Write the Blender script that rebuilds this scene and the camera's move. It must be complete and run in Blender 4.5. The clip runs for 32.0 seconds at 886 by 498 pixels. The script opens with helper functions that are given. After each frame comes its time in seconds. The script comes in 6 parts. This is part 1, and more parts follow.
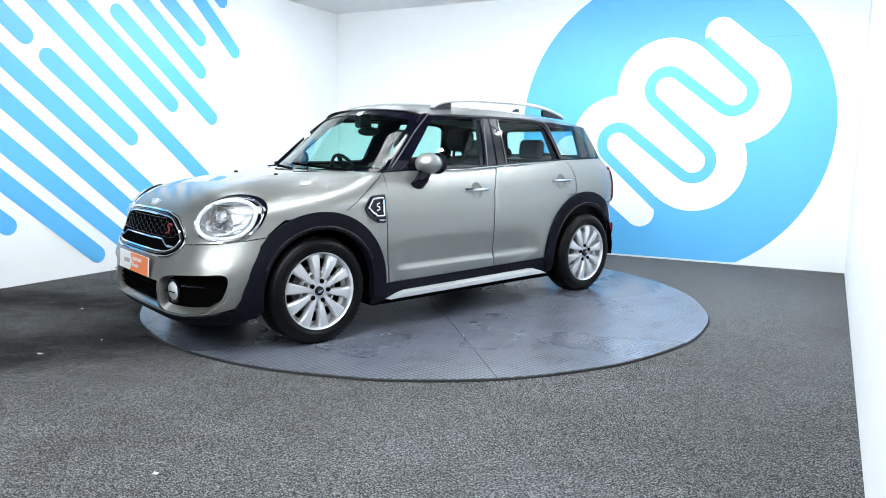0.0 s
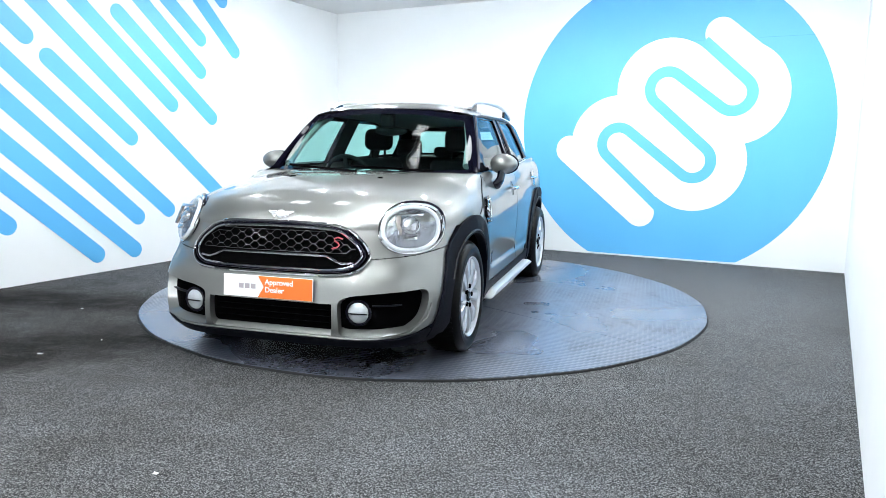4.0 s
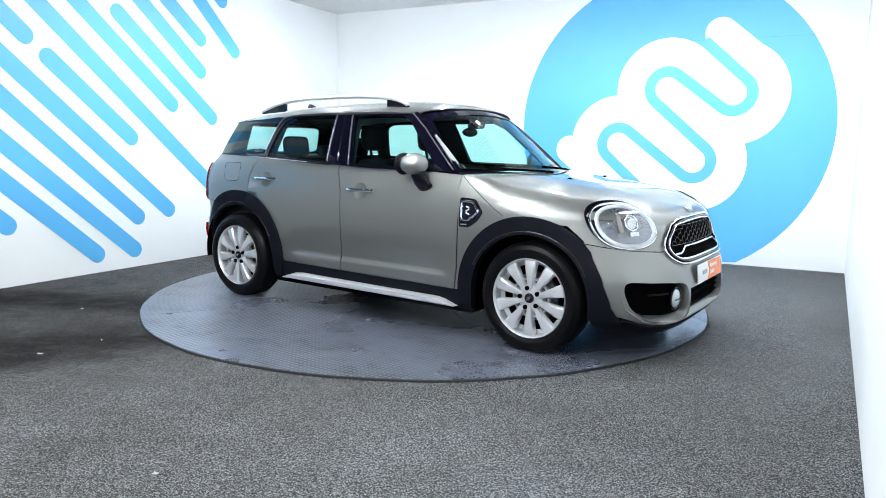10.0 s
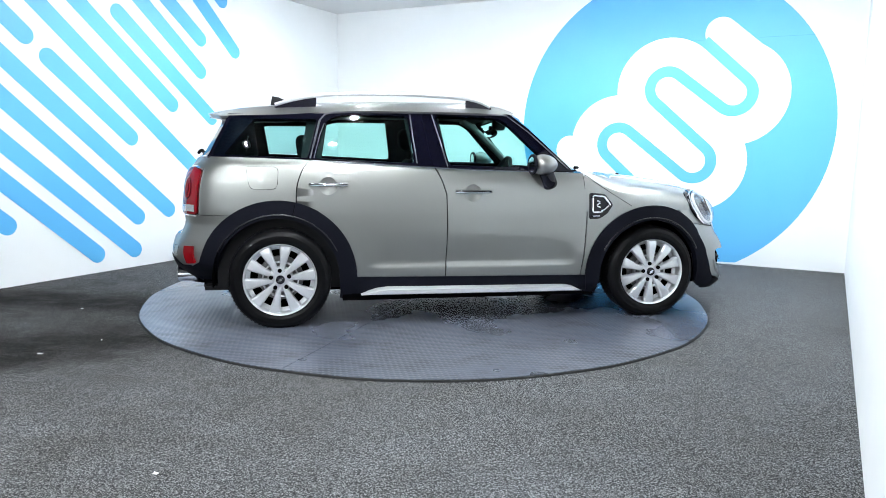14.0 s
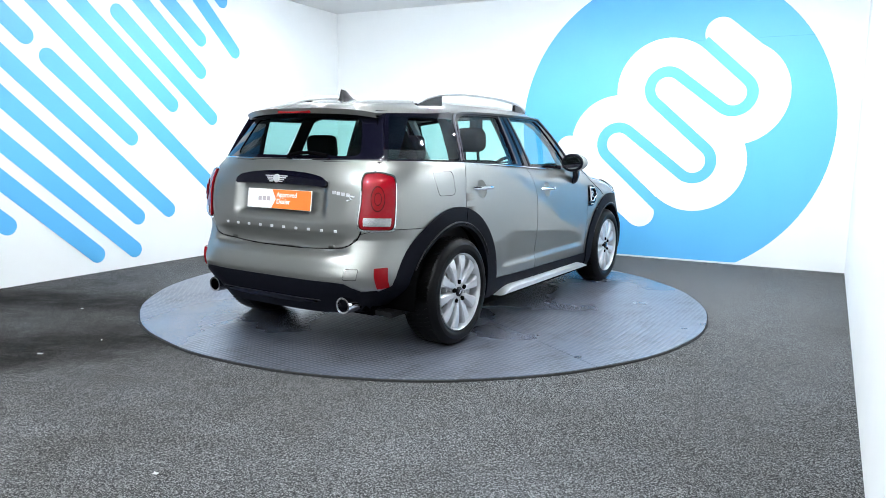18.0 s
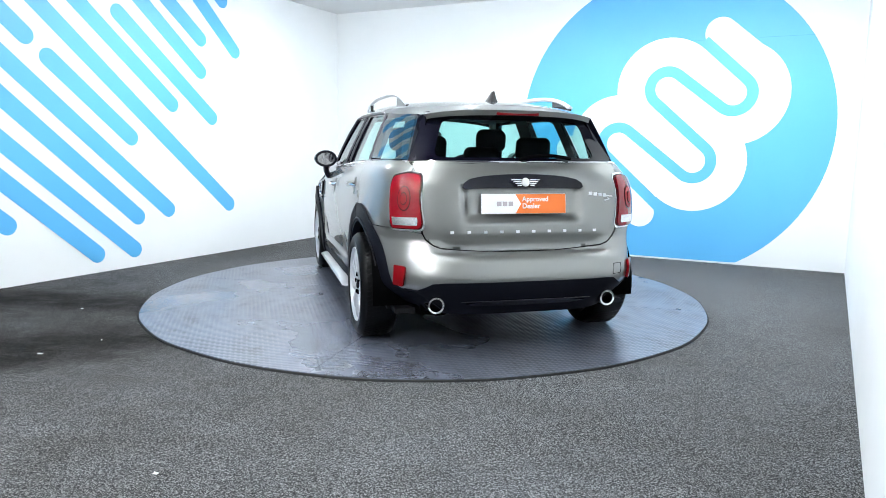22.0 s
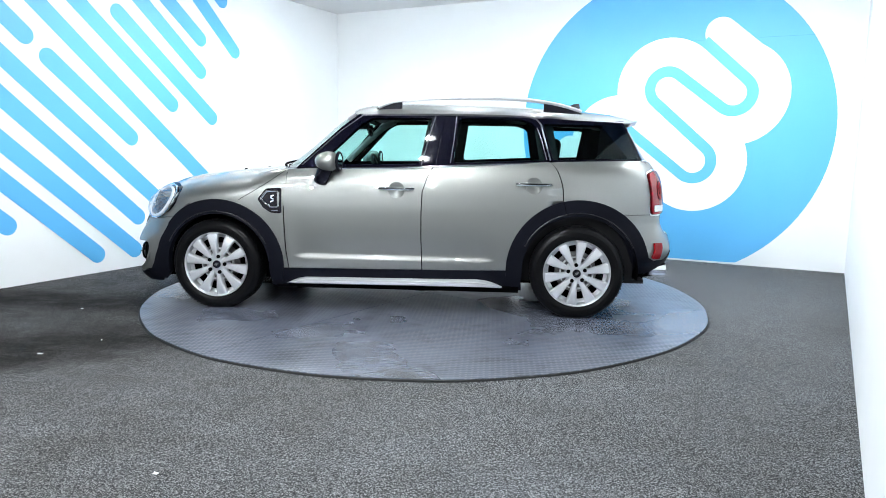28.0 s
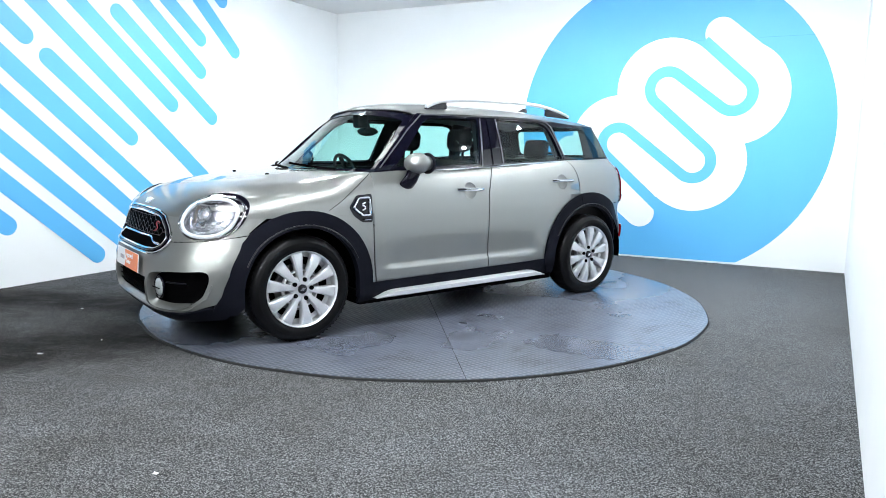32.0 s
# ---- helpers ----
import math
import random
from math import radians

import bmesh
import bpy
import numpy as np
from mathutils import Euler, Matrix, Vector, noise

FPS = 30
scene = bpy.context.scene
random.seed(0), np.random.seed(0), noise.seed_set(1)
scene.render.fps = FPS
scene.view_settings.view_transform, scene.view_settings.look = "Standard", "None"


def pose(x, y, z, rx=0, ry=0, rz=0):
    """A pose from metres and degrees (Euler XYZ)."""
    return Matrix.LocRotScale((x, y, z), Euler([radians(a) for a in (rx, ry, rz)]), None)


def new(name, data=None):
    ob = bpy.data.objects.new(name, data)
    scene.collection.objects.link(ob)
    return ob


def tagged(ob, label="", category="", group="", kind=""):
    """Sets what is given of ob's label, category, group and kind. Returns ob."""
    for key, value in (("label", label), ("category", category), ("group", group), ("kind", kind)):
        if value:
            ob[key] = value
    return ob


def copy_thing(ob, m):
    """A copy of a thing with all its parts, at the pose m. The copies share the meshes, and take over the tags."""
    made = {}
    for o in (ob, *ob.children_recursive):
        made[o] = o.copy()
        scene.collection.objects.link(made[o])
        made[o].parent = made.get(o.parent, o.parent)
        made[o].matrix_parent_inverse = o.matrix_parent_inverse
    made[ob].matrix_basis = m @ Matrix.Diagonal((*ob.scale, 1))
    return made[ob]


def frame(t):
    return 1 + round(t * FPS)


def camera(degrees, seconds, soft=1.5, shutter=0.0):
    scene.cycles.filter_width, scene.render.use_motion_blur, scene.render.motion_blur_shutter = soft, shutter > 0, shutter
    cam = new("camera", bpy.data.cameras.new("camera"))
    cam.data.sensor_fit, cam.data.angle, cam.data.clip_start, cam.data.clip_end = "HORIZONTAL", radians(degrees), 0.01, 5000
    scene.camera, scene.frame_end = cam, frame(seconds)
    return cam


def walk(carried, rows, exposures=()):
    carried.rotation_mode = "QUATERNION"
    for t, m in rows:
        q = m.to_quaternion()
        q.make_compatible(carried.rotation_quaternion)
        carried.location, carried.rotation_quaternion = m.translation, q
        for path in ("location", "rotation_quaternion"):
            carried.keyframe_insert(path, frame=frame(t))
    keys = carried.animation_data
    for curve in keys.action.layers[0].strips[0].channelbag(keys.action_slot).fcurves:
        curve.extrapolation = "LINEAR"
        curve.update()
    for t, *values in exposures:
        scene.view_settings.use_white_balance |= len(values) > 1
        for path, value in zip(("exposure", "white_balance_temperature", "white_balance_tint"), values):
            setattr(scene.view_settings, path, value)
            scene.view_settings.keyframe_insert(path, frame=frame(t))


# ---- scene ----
# camera: fixed on its mount, close to the side wall
cam = camera(64.92, 32.0, soft=0.7)
EYE = (0.0, -5.791, 1.215)
YAW, PITCH, ROLL = 1.343, -8.269, 0.745
CAM_POSE = pose(*EYE, 90 + PITCH, 0, -YAW) @ pose(0, 0, 0, 0, 0, ROLL)
walk(cam, [(0.0, CAM_POSE), (32.0, CAM_POSE)], exposures=[(0.0, 0.0, 6500, 10), (32.0, 0.0, 6500, 10)])

# the room: a long hall with parallel side walls, turned against the camera
CORNER_LB = Vector((-1.261, 4.162, 0))
CORNER_BR = Vector((4.317, 1.206, 0))
DIR_SIDE = Vector((-0.4999, -0.8661, 0))     # from the back wall towards the camera end
DIR_EAST = Vector((-0.5041, -0.8636, 0))
DIR_BACK = (CORNER_BR - CORNER_LB).normalized()
WIDTH = (CORNER_BR - CORNER_LB).length
LENGTH = 10.6
CEILING = 3.01
LAMP_Z = 2.80
TURNTABLE_R = 2.25

world = bpy.data.worlds.new("world")
scene.world = world
world.use_nodes = True
world.node_tree.nodes["Background"].inputs[0].default_value = (0.6, 0.75, 1.0, 1)
world.node_tree.nodes["Background"].inputs[1].default_value = 0.02

GLOBE_POWER = 1540.0


# ---- materials ----
def material(name, colour=(0.5, 0.5, 0.5), rough=0.5, metal=0.0, coat=0.0, spec=0.5, emit=None, power=0.0, ior=1.45):
    m = bpy.data.materials.new(name)
    m.use_nodes = True
    b = m.node_tree.nodes["Principled BSDF"]
    b.inputs["Base Color"].default_value = (*colour, 1)
    b.inputs["Roughness"].default_value = rough
    b.inputs["Metallic"].default_value = metal
    b.inputs["Coat Weight"].default_value = coat
    b.inputs["Coat Roughness"].default_value = 0.03
    b.inputs["Specular IOR Level"].default_value = spec
    b.inputs["IOR"].default_value = ior
    if emit:
        b.inputs["Emission Color"].default_value = (*emit, 1)
        b.inputs["Emission Strength"].default_value = power
    return m


def nodes_of(m):
    return m.node_tree.nodes, m.node_tree.links, m.node_tree.nodes["Principled BSDF"]


def noise_tex(m, scale, detail=4.0, rough=0.6, stretch=(1, 1, 1)):
    n, l, b = nodes_of(m)
    co = n.new("ShaderNodeTexCoord")
    mp = n.new("ShaderNodeMapping")
    mp.inputs["Scale"].default_value = stretch
    t = n.new("ShaderNodeTexNoise")
    t.inputs["Scale"].default_value = scale
    t.inputs["Detail"].default_value = detail
    t.inputs["Roughness"].default_value = rough
    l.new(co.outputs["Object"], mp.inputs["Vector"])
    l.new(mp.outputs["Vector"], t.inputs["Vector"])
    return t.outputs["Fac"]


def ramp(m, fac, stops):
    n, l, b = nodes_of(m)
    r = n.new("ShaderNodeValToRGB")
    e = r.color_ramp.elements
    while len(e) < len(stops):
        e.new(0.5)
    for k, (pos, col) in enumerate(stops):
        e[k].position = pos
        e[k].color = (*col, 1) if len(col) == 3 else col
    l.new(fac, r.inputs["Fac"])
    return r.outputs["Color"]


def mixed(m, kind, fac, a, b):
    n, l, _ = nodes_of(m)
    x = n.new("ShaderNodeMix")
    x.data_type, x.blend_type = "RGBA", kind
    for k, v in ((0, fac), (6, a), (7, b)):
        if isinstance(v, (float, int)):
            x.inputs[k].default_value = v
        elif isinstance(v, tuple):
            x.inputs[k].default_value = (*v, 1)
        else:
            l.new(v, x.inputs[k])
    return x.outputs[2]


def bump(m, height, strength, distance):
    n, l, b = nodes_of(m)
    x = n.new("ShaderNodeBump")
    x.inputs["Strength"].default_value = strength
    x.inputs["Distance"].default_value = distance
    l.new(height, x.inputs["Height"])
    l.new(x.outputs["Normal"], b.inputs["Normal"])
    return x


def socket(m, name):
    return nodes_of(m)[2].inputs[name]


def painted_wall(name, lo, hi, rough=0.6):
    m = material(name, hi, rough)
    f = noise_tex(m, 0.9, 5)
    nodes_of(m)[1].new(ramp(m, f, [(0.3, lo), (0.7, hi)]), socket(m, "Base Color"))
    bump(m, noise_tex(m, 160, 2), 0.05, 0.002)
    return m


WHITE = painted_wall("white_wall_paint", (0.80, 0.82, 0.83), (0.84, 0.86, 0.87))
BLUE = painted_wall("blue_wall_paint", (0.100, 0.415, 0.755), (0.115, 0.445, 0.795), 0.45)
CEIL = painted_wall("ceiling_paint", (0.74, 0.75, 0.76), (0.79, 0.80, 0.81), 0.8)
# for the ceiling out of view, darkened so glossy trim reflects little light
DARK_CEIL = painted_wall("dark_unseen_ceiling", (0.035, 0.036, 0.04), (0.05, 0.051, 0.055), 0.85)
# unseen side walls: grey chosen for what the car's flanks and trim reflect
PALE = painted_wall("unseen_wall_grey", (0.26, 0.26, 0.265), (0.31, 0.31, 0.315), 0.8)

# unseen end wall: lighter grey, to brighten the car from the camera's side
END_WALL = painted_wall("unseen_end_wall_grey", (0.56, 0.57, 0.58), (0.62, 0.63, 0.64), 0.8)

CARPET = material("grey_carpet", (0.05, 0.05, 0.052), 0.95, spec=0.15)
_n, _l, _b = nodes_of(CARPET)
_grain = noise_tex(CARPET, 165, 3, 0.78)
_patch = noise_tex(CARPET, 0.55, 6, 0.6)
_wear = noise_tex(CARPET, 3.2, 6, 0.7, (1.0, 1.6, 1))
_c1 = ramp(CARPET, _grain, [(0.36, (0.007, 0.0075, 0.0085)), (0.5, (0.062, 0.065, 0.071)), (0.62, (0.36, 0.375, 0.395))])
_c2 = ramp(CARPET, _patch, [(0.3, (0.68, 0.66, 0.63)), (0.7, (1.0, 1.0, 1.0))])
_c3 = ramp(CARPET, _wear, [(0.35, (0.86, 0.85, 0.83)), (0.62, (1, 1, 1))])
_col = mixed(CARPET, "MULTIPLY", 1.0, mixed(CARPET, "MULTIPLY", 1.0, _c1, _c2), _c3)
# brown wheel tracks where cars are driven onto the turntable, then broad darker areas
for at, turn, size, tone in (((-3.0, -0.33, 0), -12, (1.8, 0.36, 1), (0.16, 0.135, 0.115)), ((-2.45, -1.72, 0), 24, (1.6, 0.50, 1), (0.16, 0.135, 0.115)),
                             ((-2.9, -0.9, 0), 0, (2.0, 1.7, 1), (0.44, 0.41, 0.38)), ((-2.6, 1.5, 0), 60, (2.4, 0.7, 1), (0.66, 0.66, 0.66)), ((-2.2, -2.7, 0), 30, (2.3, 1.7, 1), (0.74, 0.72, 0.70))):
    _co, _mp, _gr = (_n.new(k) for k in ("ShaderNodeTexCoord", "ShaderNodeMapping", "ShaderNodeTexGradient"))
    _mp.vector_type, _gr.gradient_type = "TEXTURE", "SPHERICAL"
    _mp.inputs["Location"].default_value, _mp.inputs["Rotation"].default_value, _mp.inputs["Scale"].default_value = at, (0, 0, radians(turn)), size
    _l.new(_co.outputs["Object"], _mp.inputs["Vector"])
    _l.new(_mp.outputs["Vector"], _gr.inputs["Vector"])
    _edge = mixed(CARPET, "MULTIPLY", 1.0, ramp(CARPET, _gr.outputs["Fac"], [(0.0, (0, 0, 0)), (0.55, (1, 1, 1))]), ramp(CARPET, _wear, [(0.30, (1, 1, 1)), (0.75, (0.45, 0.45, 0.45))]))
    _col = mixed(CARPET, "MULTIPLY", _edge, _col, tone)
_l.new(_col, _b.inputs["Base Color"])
bump(CARPET, _grain, 0.5, 0.004)

STEEL = material("painted_steel_disc", (0.16, 0.18, 0.24), 0.3, 0.45, spec=0.9)
_n, _l, _b = nodes_of(STEEL)
_stain = noise_tex(STEEL, 0.8, 4, 0.5)
_fine = noise_tex(STEEL, 9.0, 6, 0.7)
_c1 = ramp(STEEL, _stain, [(0.30, (0.135, 0.148, 0.188)), (0.55, (0.165, 0.183, 0.240)), (0.75, (0.190, 0.210, 0.275))])
_c2 = ramp(STEEL, _fine, [(0.34, (0.62, 0.62, 0.60)), (0.47, (1, 1, 1)), (0.72, (1.12, 1.12, 1.10))])
_scuff = noise_tex(STEEL, 2.6, 8, 0.72, (1, 1.5, 1))
_c3 = ramp(STEEL, _scuff, [(0.36, (0.52, 0.50, 0.46)), (0.45, (0.92, 0.91, 0.88)), (0.52, (1, 1, 1)), (0.66, (1.12, 1.12, 1.10))])
_c4 = mixed(STEEL, "MULTIPLY", 0.85, mixed(STEEL, "MULTIPLY", 0.7, _c1, _c2), _c3)
_l.new(ramp(STEEL, _stain, [(0.35, (0.35, 0.35, 0.35)), (0.65, (0.23, 0.23, 0.23))]), _b.inputs["Roughness"])
# worn chequer pattern
_sep, _sx, _sy, _mul, _gt = (_n.new(k) for k in ("ShaderNodeSeparateXYZ", "ShaderNodeMath", "ShaderNodeMath", "ShaderNodeMath", "ShaderNodeMath"))
_co, _mp = _n.new("ShaderNodeTexCoord"), _n.new("ShaderNodeMapping")
_mp.inputs["Rotation"].default_value, _mp.inputs["Scale"].default_value = (0, 0, radians(45)), (140, 140, 140)
_l.new(_co.outputs["Object"], _mp.inputs["Vector"]); _l.new(_mp.outputs["Vector"], _sep.inputs[0])
_sx.operation = _sy.operation = "SINE"
_mul.operation, _gt.operation = "MULTIPLY", "MULTIPLY"
_l.new(_sep.outputs[0], _sx.inputs[0]); _l.new(_sep.outputs[1], _sy.inputs[0])
_l.new(_sx.outputs[0], _mul.inputs[0]); _l.new(_sy.outputs[0], _mul.inputs[1])
_l.new(_mul.outputs[0], _gt.inputs[0]); _l.new(ramp(STEEL, _stain, [(0.38, (1, 1, 1)), (0.62, (0.05, 0.05, 0.05))]), _gt.inputs[1])
bump(STEEL, _gt.outputs[0], 0.55, 0.002)
# the paint is worn to bright metal on the raised chequers
_l.new(mixed(STEEL, "MIX", ramp(STEEL, _gt.outputs[0], [(0.25, (0, 0, 0)), (0.6, (0.45, 0.45, 0.45))]), _c4, (0.34, 0.35, 0.37)), _b.inputs["Base Color"])

RUBBER_EDGE = material("dark_rubber_edging", (0.012, 0.012, 0.013), 0.7)
GLOBE = material("lit_globe", (0.9, 0.9, 0.9), 0.5, emit=(0.92, 0.98, 1.02), power=GLOBE_POWER)
HOUSING = material("white_enamel_housing", (0.7, 0.7, 0.7), 0.5)
JOINT = material("blue_joint_shade", (0.07, 0.33, 0.62), 0.6)
DUST = material("paper_scrap", (0.8, 0.8, 0.78), 0.8)


# ---- mesh helpers ----
def mesh_of(name, verts, faces, mat, smooth=False):
    me = bpy.data.meshes.new(name)
    me.from_pydata([tuple(v) for v in verts], [], [tuple(f) for f in faces])
    me.materials.append(mat)
    if smooth:
        me.polygons.foreach_set("use_smooth", [True] * len(me.polygons))
    me.update()
    return me


def link(name, me, parent=None, label="", m=None):
    ob = new(name, me)
    if parent:
        ob.parent = parent
    if m is not None:
        ob.matrix_basis = m
    if label:
        tagged(ob, label)
    return ob


def part(name, bm, mat, parent=None, label="", smooth=True, angle=None):
    me = bpy.data.meshes.new(name)
    bmesh.ops.recalc_face_normals(bm, faces=bm.faces)
    bm.to_mesh(me)
    bm.free()
    me.materials.append(mat)
    if smooth:
        me.polygons.foreach_set("use_smooth", [True] * len(me.polygons))
        me.set_sharp_from_angle(angle=radians(angle or 40))
    return link(name, me, parent, label)


def box(bm, lo, hi, bevel=0.0, seg=2, m=None):
    c = [(a + b) / 2 for a, b in zip(lo, hi)]
    d = [abs(b - a) for a, b in zip(lo, hi)]
    mm = Matrix.Translation(c) @ Matrix.Diagonal((*d, 1))
    if m is not None:
        mm = m @ mm
    r = bmesh.ops.create_cube(bm, size=1, matrix=mm)
    if bevel:
        es = list({e for v in r["verts"] for e in v.link_edges})
        bmesh.ops.bevel(bm, geom=es, offset=bevel, segments=seg, profile=0.5, affect="EDGES")
    return bm


def prism(poly, lo, hi):
    """verts and faces of a polygon in (u, v), pushed from lo to hi along the third axis."""
    n = len(poly)
    vs = [(u, v, lo) for u, v in poly] + [(u, v, hi) for u, v in poly]
    fs = [tuple(range(n - 1, -1, -1)), tuple(range(n, 2 * n))]
    fs += [(k, (k + 1) % n, (k + 1) % n + n, k + n) for k in range(n)]
    return vs, fs


# ---- the room ----
def slab(name, a, b, z0, z1, thick, out, mat, label, cat):
    """A wall from a to b with its inner face on that line; it grows outwards."""
    a, b, o = Vector(a), Vector(b), Vector(out) * thick
    vs = [a, b, b + o, a + o]
    verts = [(v.x, v.y, z0) for v in vs] + [(v.x, v.y, z1) for v in vs]
    faces = [(0, 1, 2, 3), (7, 6, 5, 4), (0, 4, 5, 1), (1, 5, 6, 2), (2, 6, 7, 3), (3, 7, 4, 0)]
    me = mesh_of(name, verts, faces, mat)
    bm = bmesh.new(); bm.from_mesh(me); bmesh.ops.recalc_face_normals(bm, faces=bm.faces); bm.to_mesh(me); bm.free()
    return tagged(new(name, me), label, cat, kind="structure")


NEAR_L = CORNER_LB + DIR_SIDE * LENGTH
NEAR_R = CORNER_BR + DIR_EAST * LENGTH
OUT_B = Vector((-DIR_BACK.y, DIR_BACK.x, 0))
OUT_L = Vector((DIR_SIDE.y, -DIR_SIDE.x, 0))
slab("wall_north", CORNER_LB, CORNER_BR, -0.02, CEILING, 0.15, OUT_B, WHITE, "white painted back wall with a blue roundel", "wall")
# beyond these points the walls are unseen and greyed to shape the car's light
MID_L, MID_R = CORNER_LB + DIR_SIDE * 5.0, CORNER_BR + DIR_EAST * 6.1
slab("wall_west", MID_L, CORNER_LB - DIR_SIDE * 0.2, -0.02, CEILING, 0.15, OUT_L, WHITE, "white painted side wall with slanting blue stripes", "wall")
slab("wall_west_far", NEAR_L + DIR_SIDE * 0.3, MID_L, -0.02, CEILING, 0.15, OUT_L, PALE, "plain side wall out of view, grey set to light the car", "wall")
slab("wall_east_far", MID_R, NEAR_R + DIR_EAST * 0.3, -0.02, CEILING, 0.15, -OUT_L, PALE, "plain side wall out of view, grey set to light the car", "wall")
slab("wall_east", CORNER_BR - DIR_EAST * 0.2, MID_R, -0.02, CEILING, 0.15, -OUT_L, WHITE, "plain white painted side wall", "wall")
slab("wall_south", NEAR_R, NEAR_L, -0.02, CEILING, 0.15, -OUT_B, END_WALL, "plain end wall behind the camera, grey set to light the car", "wall")
_fl = [CORNER_LB - DIR_SIDE * 0.3 - DIR_BACK * 0.3, CORNER_BR - DIR_SIDE * 0.3 + DIR_BACK * 0.3, NEAR_R + DIR_SIDE * 0.3 + DIR_BACK * 0.3, NEAR_L + DIR_SIDE * 0.3 - DIR_BACK * 0.3]


def sheet(name, z0, z1, mat, label, cat):
    vs, fs = prism([(v.x, v.y) for v in _fl], z0, z1)
    me = mesh_of(name, vs, fs, mat)
    bm = bmesh.new(); bm.from_mesh(me); bmesh.ops.recalc_face_normals(bm, faces=bm.faces); bm.to_mesh(me); bm.free()
    return tagged(new(name, me), label, cat, kind="structure")


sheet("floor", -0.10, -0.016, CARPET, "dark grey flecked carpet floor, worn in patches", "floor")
def ceiling_strip(name, a, b, mat, label):
    p = [CORNER_LB + DIR_SIDE * a - DIR_BACK * 0.3, CORNER_BR + DIR_SIDE * a + DIR_BACK * 0.3, CORNER_BR + DIR_SIDE * b + DIR_BACK * 0.3, CORNER_LB + DIR_SIDE * b - DIR_BACK * 0.3]
    vs, fs = prism([(v.x, v.y) for v in p], CEILING, CEILING + 0.1)
    me = mesh_of(name, vs, fs, mat)
    bm = bmesh.new(); bm.from_mesh(me); bmesh.ops.recalc_face_normals(bm, faces=bm.faces); bm.to_mesh(me); bm.free()
    return tagged(new(name, me), label, "ceiling", kind="structure")


ceiling_strip("ceiling", -0.3, 2.0, CEIL, "plain pale grey ceiling")
# unseen part of the ceiling, made dark for the reflections in the car
ceiling_strip("ceiling_far", 2.0, LENGTH + 0.3, DARK_CEIL, "ceiling out of view over the hall, darkened for the car's reflections")


def on_wall(poly, origin, along, out, proud=0.003):
    """A flat painted shape on a wall: poly in (metres along, height)."""
    return [tuple(Vector(origin) + Vector(along) * u + Vector((0, 0, v)) - Vector(out) * proud) for u, v in poly]


def flat_shape(name, poly, origin, along, out, mat, label, cat, proud=0.003, thick=0.0015):
    top = on_wall(poly, origin, along, out, proud)
    low = on_wall(poly, origin, along, out, proud - thick)
    n = len(poly)
    me = mesh_of(name, top + low, [tuple(range(n))] + [(k, (k + 1) % n, (k + 1) % n + n, k + n) for k in range(n)], mat)
    bm = bmesh.new(); bm.from_mesh(me); bmesh.ops.recalc_face_normals(bm, faces=bm.faces)
    big = max(bm.faces, key=lambda f: f.calc_area())
    if big.normal.dot(Vector(out)) > 0:
        bmesh.ops.reverse_faces(bm, faces=bm.faces)
    bm.to_mesh(me); bm.free()
    return tagged(new(name, me), label, cat)


def capsule(a, b, r, seg=14):
    a, b = Vector(a), Vector(b)
    d = (b - a).normalized()
    t = math.atan2(d.y, d.x)
    pts = [(b.x + r * math.cos(t - math.pi / 2 + math.pi * k / seg), b.y + r * math.sin(t - math.pi / 2 + math.pi * k / seg)) for k in range(seg + 1)]
    pts += [(a.x + r * math.cos(t + math.pi / 2 + math.pi * k / seg), a.y + r * math.sin(t + math.pi / 2 + math.pi * k / seg)) for k in range(seg + 1)]
    return pts


def clip_top(poly, top):
    out = []
    for k, (u, v) in enumerate(poly):
        u2, v2 = poly[(k + 1) % len(poly)]
        if v <= top:
            out.append((u, v))
        if (v <= top) != (v2 <= top):
            f = (top - v) / (v2 - v)
            out.append((u + f * (u2 - u), top))
    return out


# slanting stripes: lower end and upper end as (metres from the corner, height), all at 41 degrees or so
STRIPES = [((1.94, 2.27), (2.71, 3.02)), ((2.435, 2.34), (3.25, 2.99)), ((2.452, 1.995), (3.62, 2.99)),
           ((2.847, 1.622), (4.45, 2.99)), ((2.314, 1.505), (3.44, 2.45)), ((3.36, 1.27), (4.16, 1.95)),
           ((2.094, 0.532), (4.89, 2.99)), ((4.355, 2.115), (5.35, 2.99)), ((2.948, 0.528), (5.30, 2.56)),
           ((3.326, 0.48), (5.70, 2.56)), ((3.384, 0.153), (6.10, 2.50)), ((3.797, 0.154), (5.70, 1.82)),
           ((4.616, 0.503), (6.30, 1.98)), ((2.11, 2.80), (2.33, 2.99))]
STRIPE_R = 0.081
for lo, hi in STRIPES:
    poly = clip_top(capsule((lo[0] - 0.006, lo[1] + 0.007), (hi[0] - 0.006, hi[1] + 0.007), STRIPE_R), CEILING - 0.004)
    tagged(flat_shape("wall_stripe", poly, CORNER_LB, DIR_SIDE, OUT_L, BLUE, "slanting sky-blue round-ended stripe on white wall", "wall graphic"), group="wall stripes")

_circle = clip_top([(4.441 + 1.682 * math.cos(2 * math.pi * k / 160), 1.483 + 1.690 * math.sin(2 * math.pi * k / 160)) for k in range(160)], CEILING - 0.004)
_circle = [(u, max(v, 0.004)) for u, v in _circle]
ROUNDEL = flat_shape("wall_roundel", _circle, CORNER_LB, DIR_BACK, OUT_B, BLUE, "large sky-blue disc with a white looping emblem on white wall", "wall graphic")


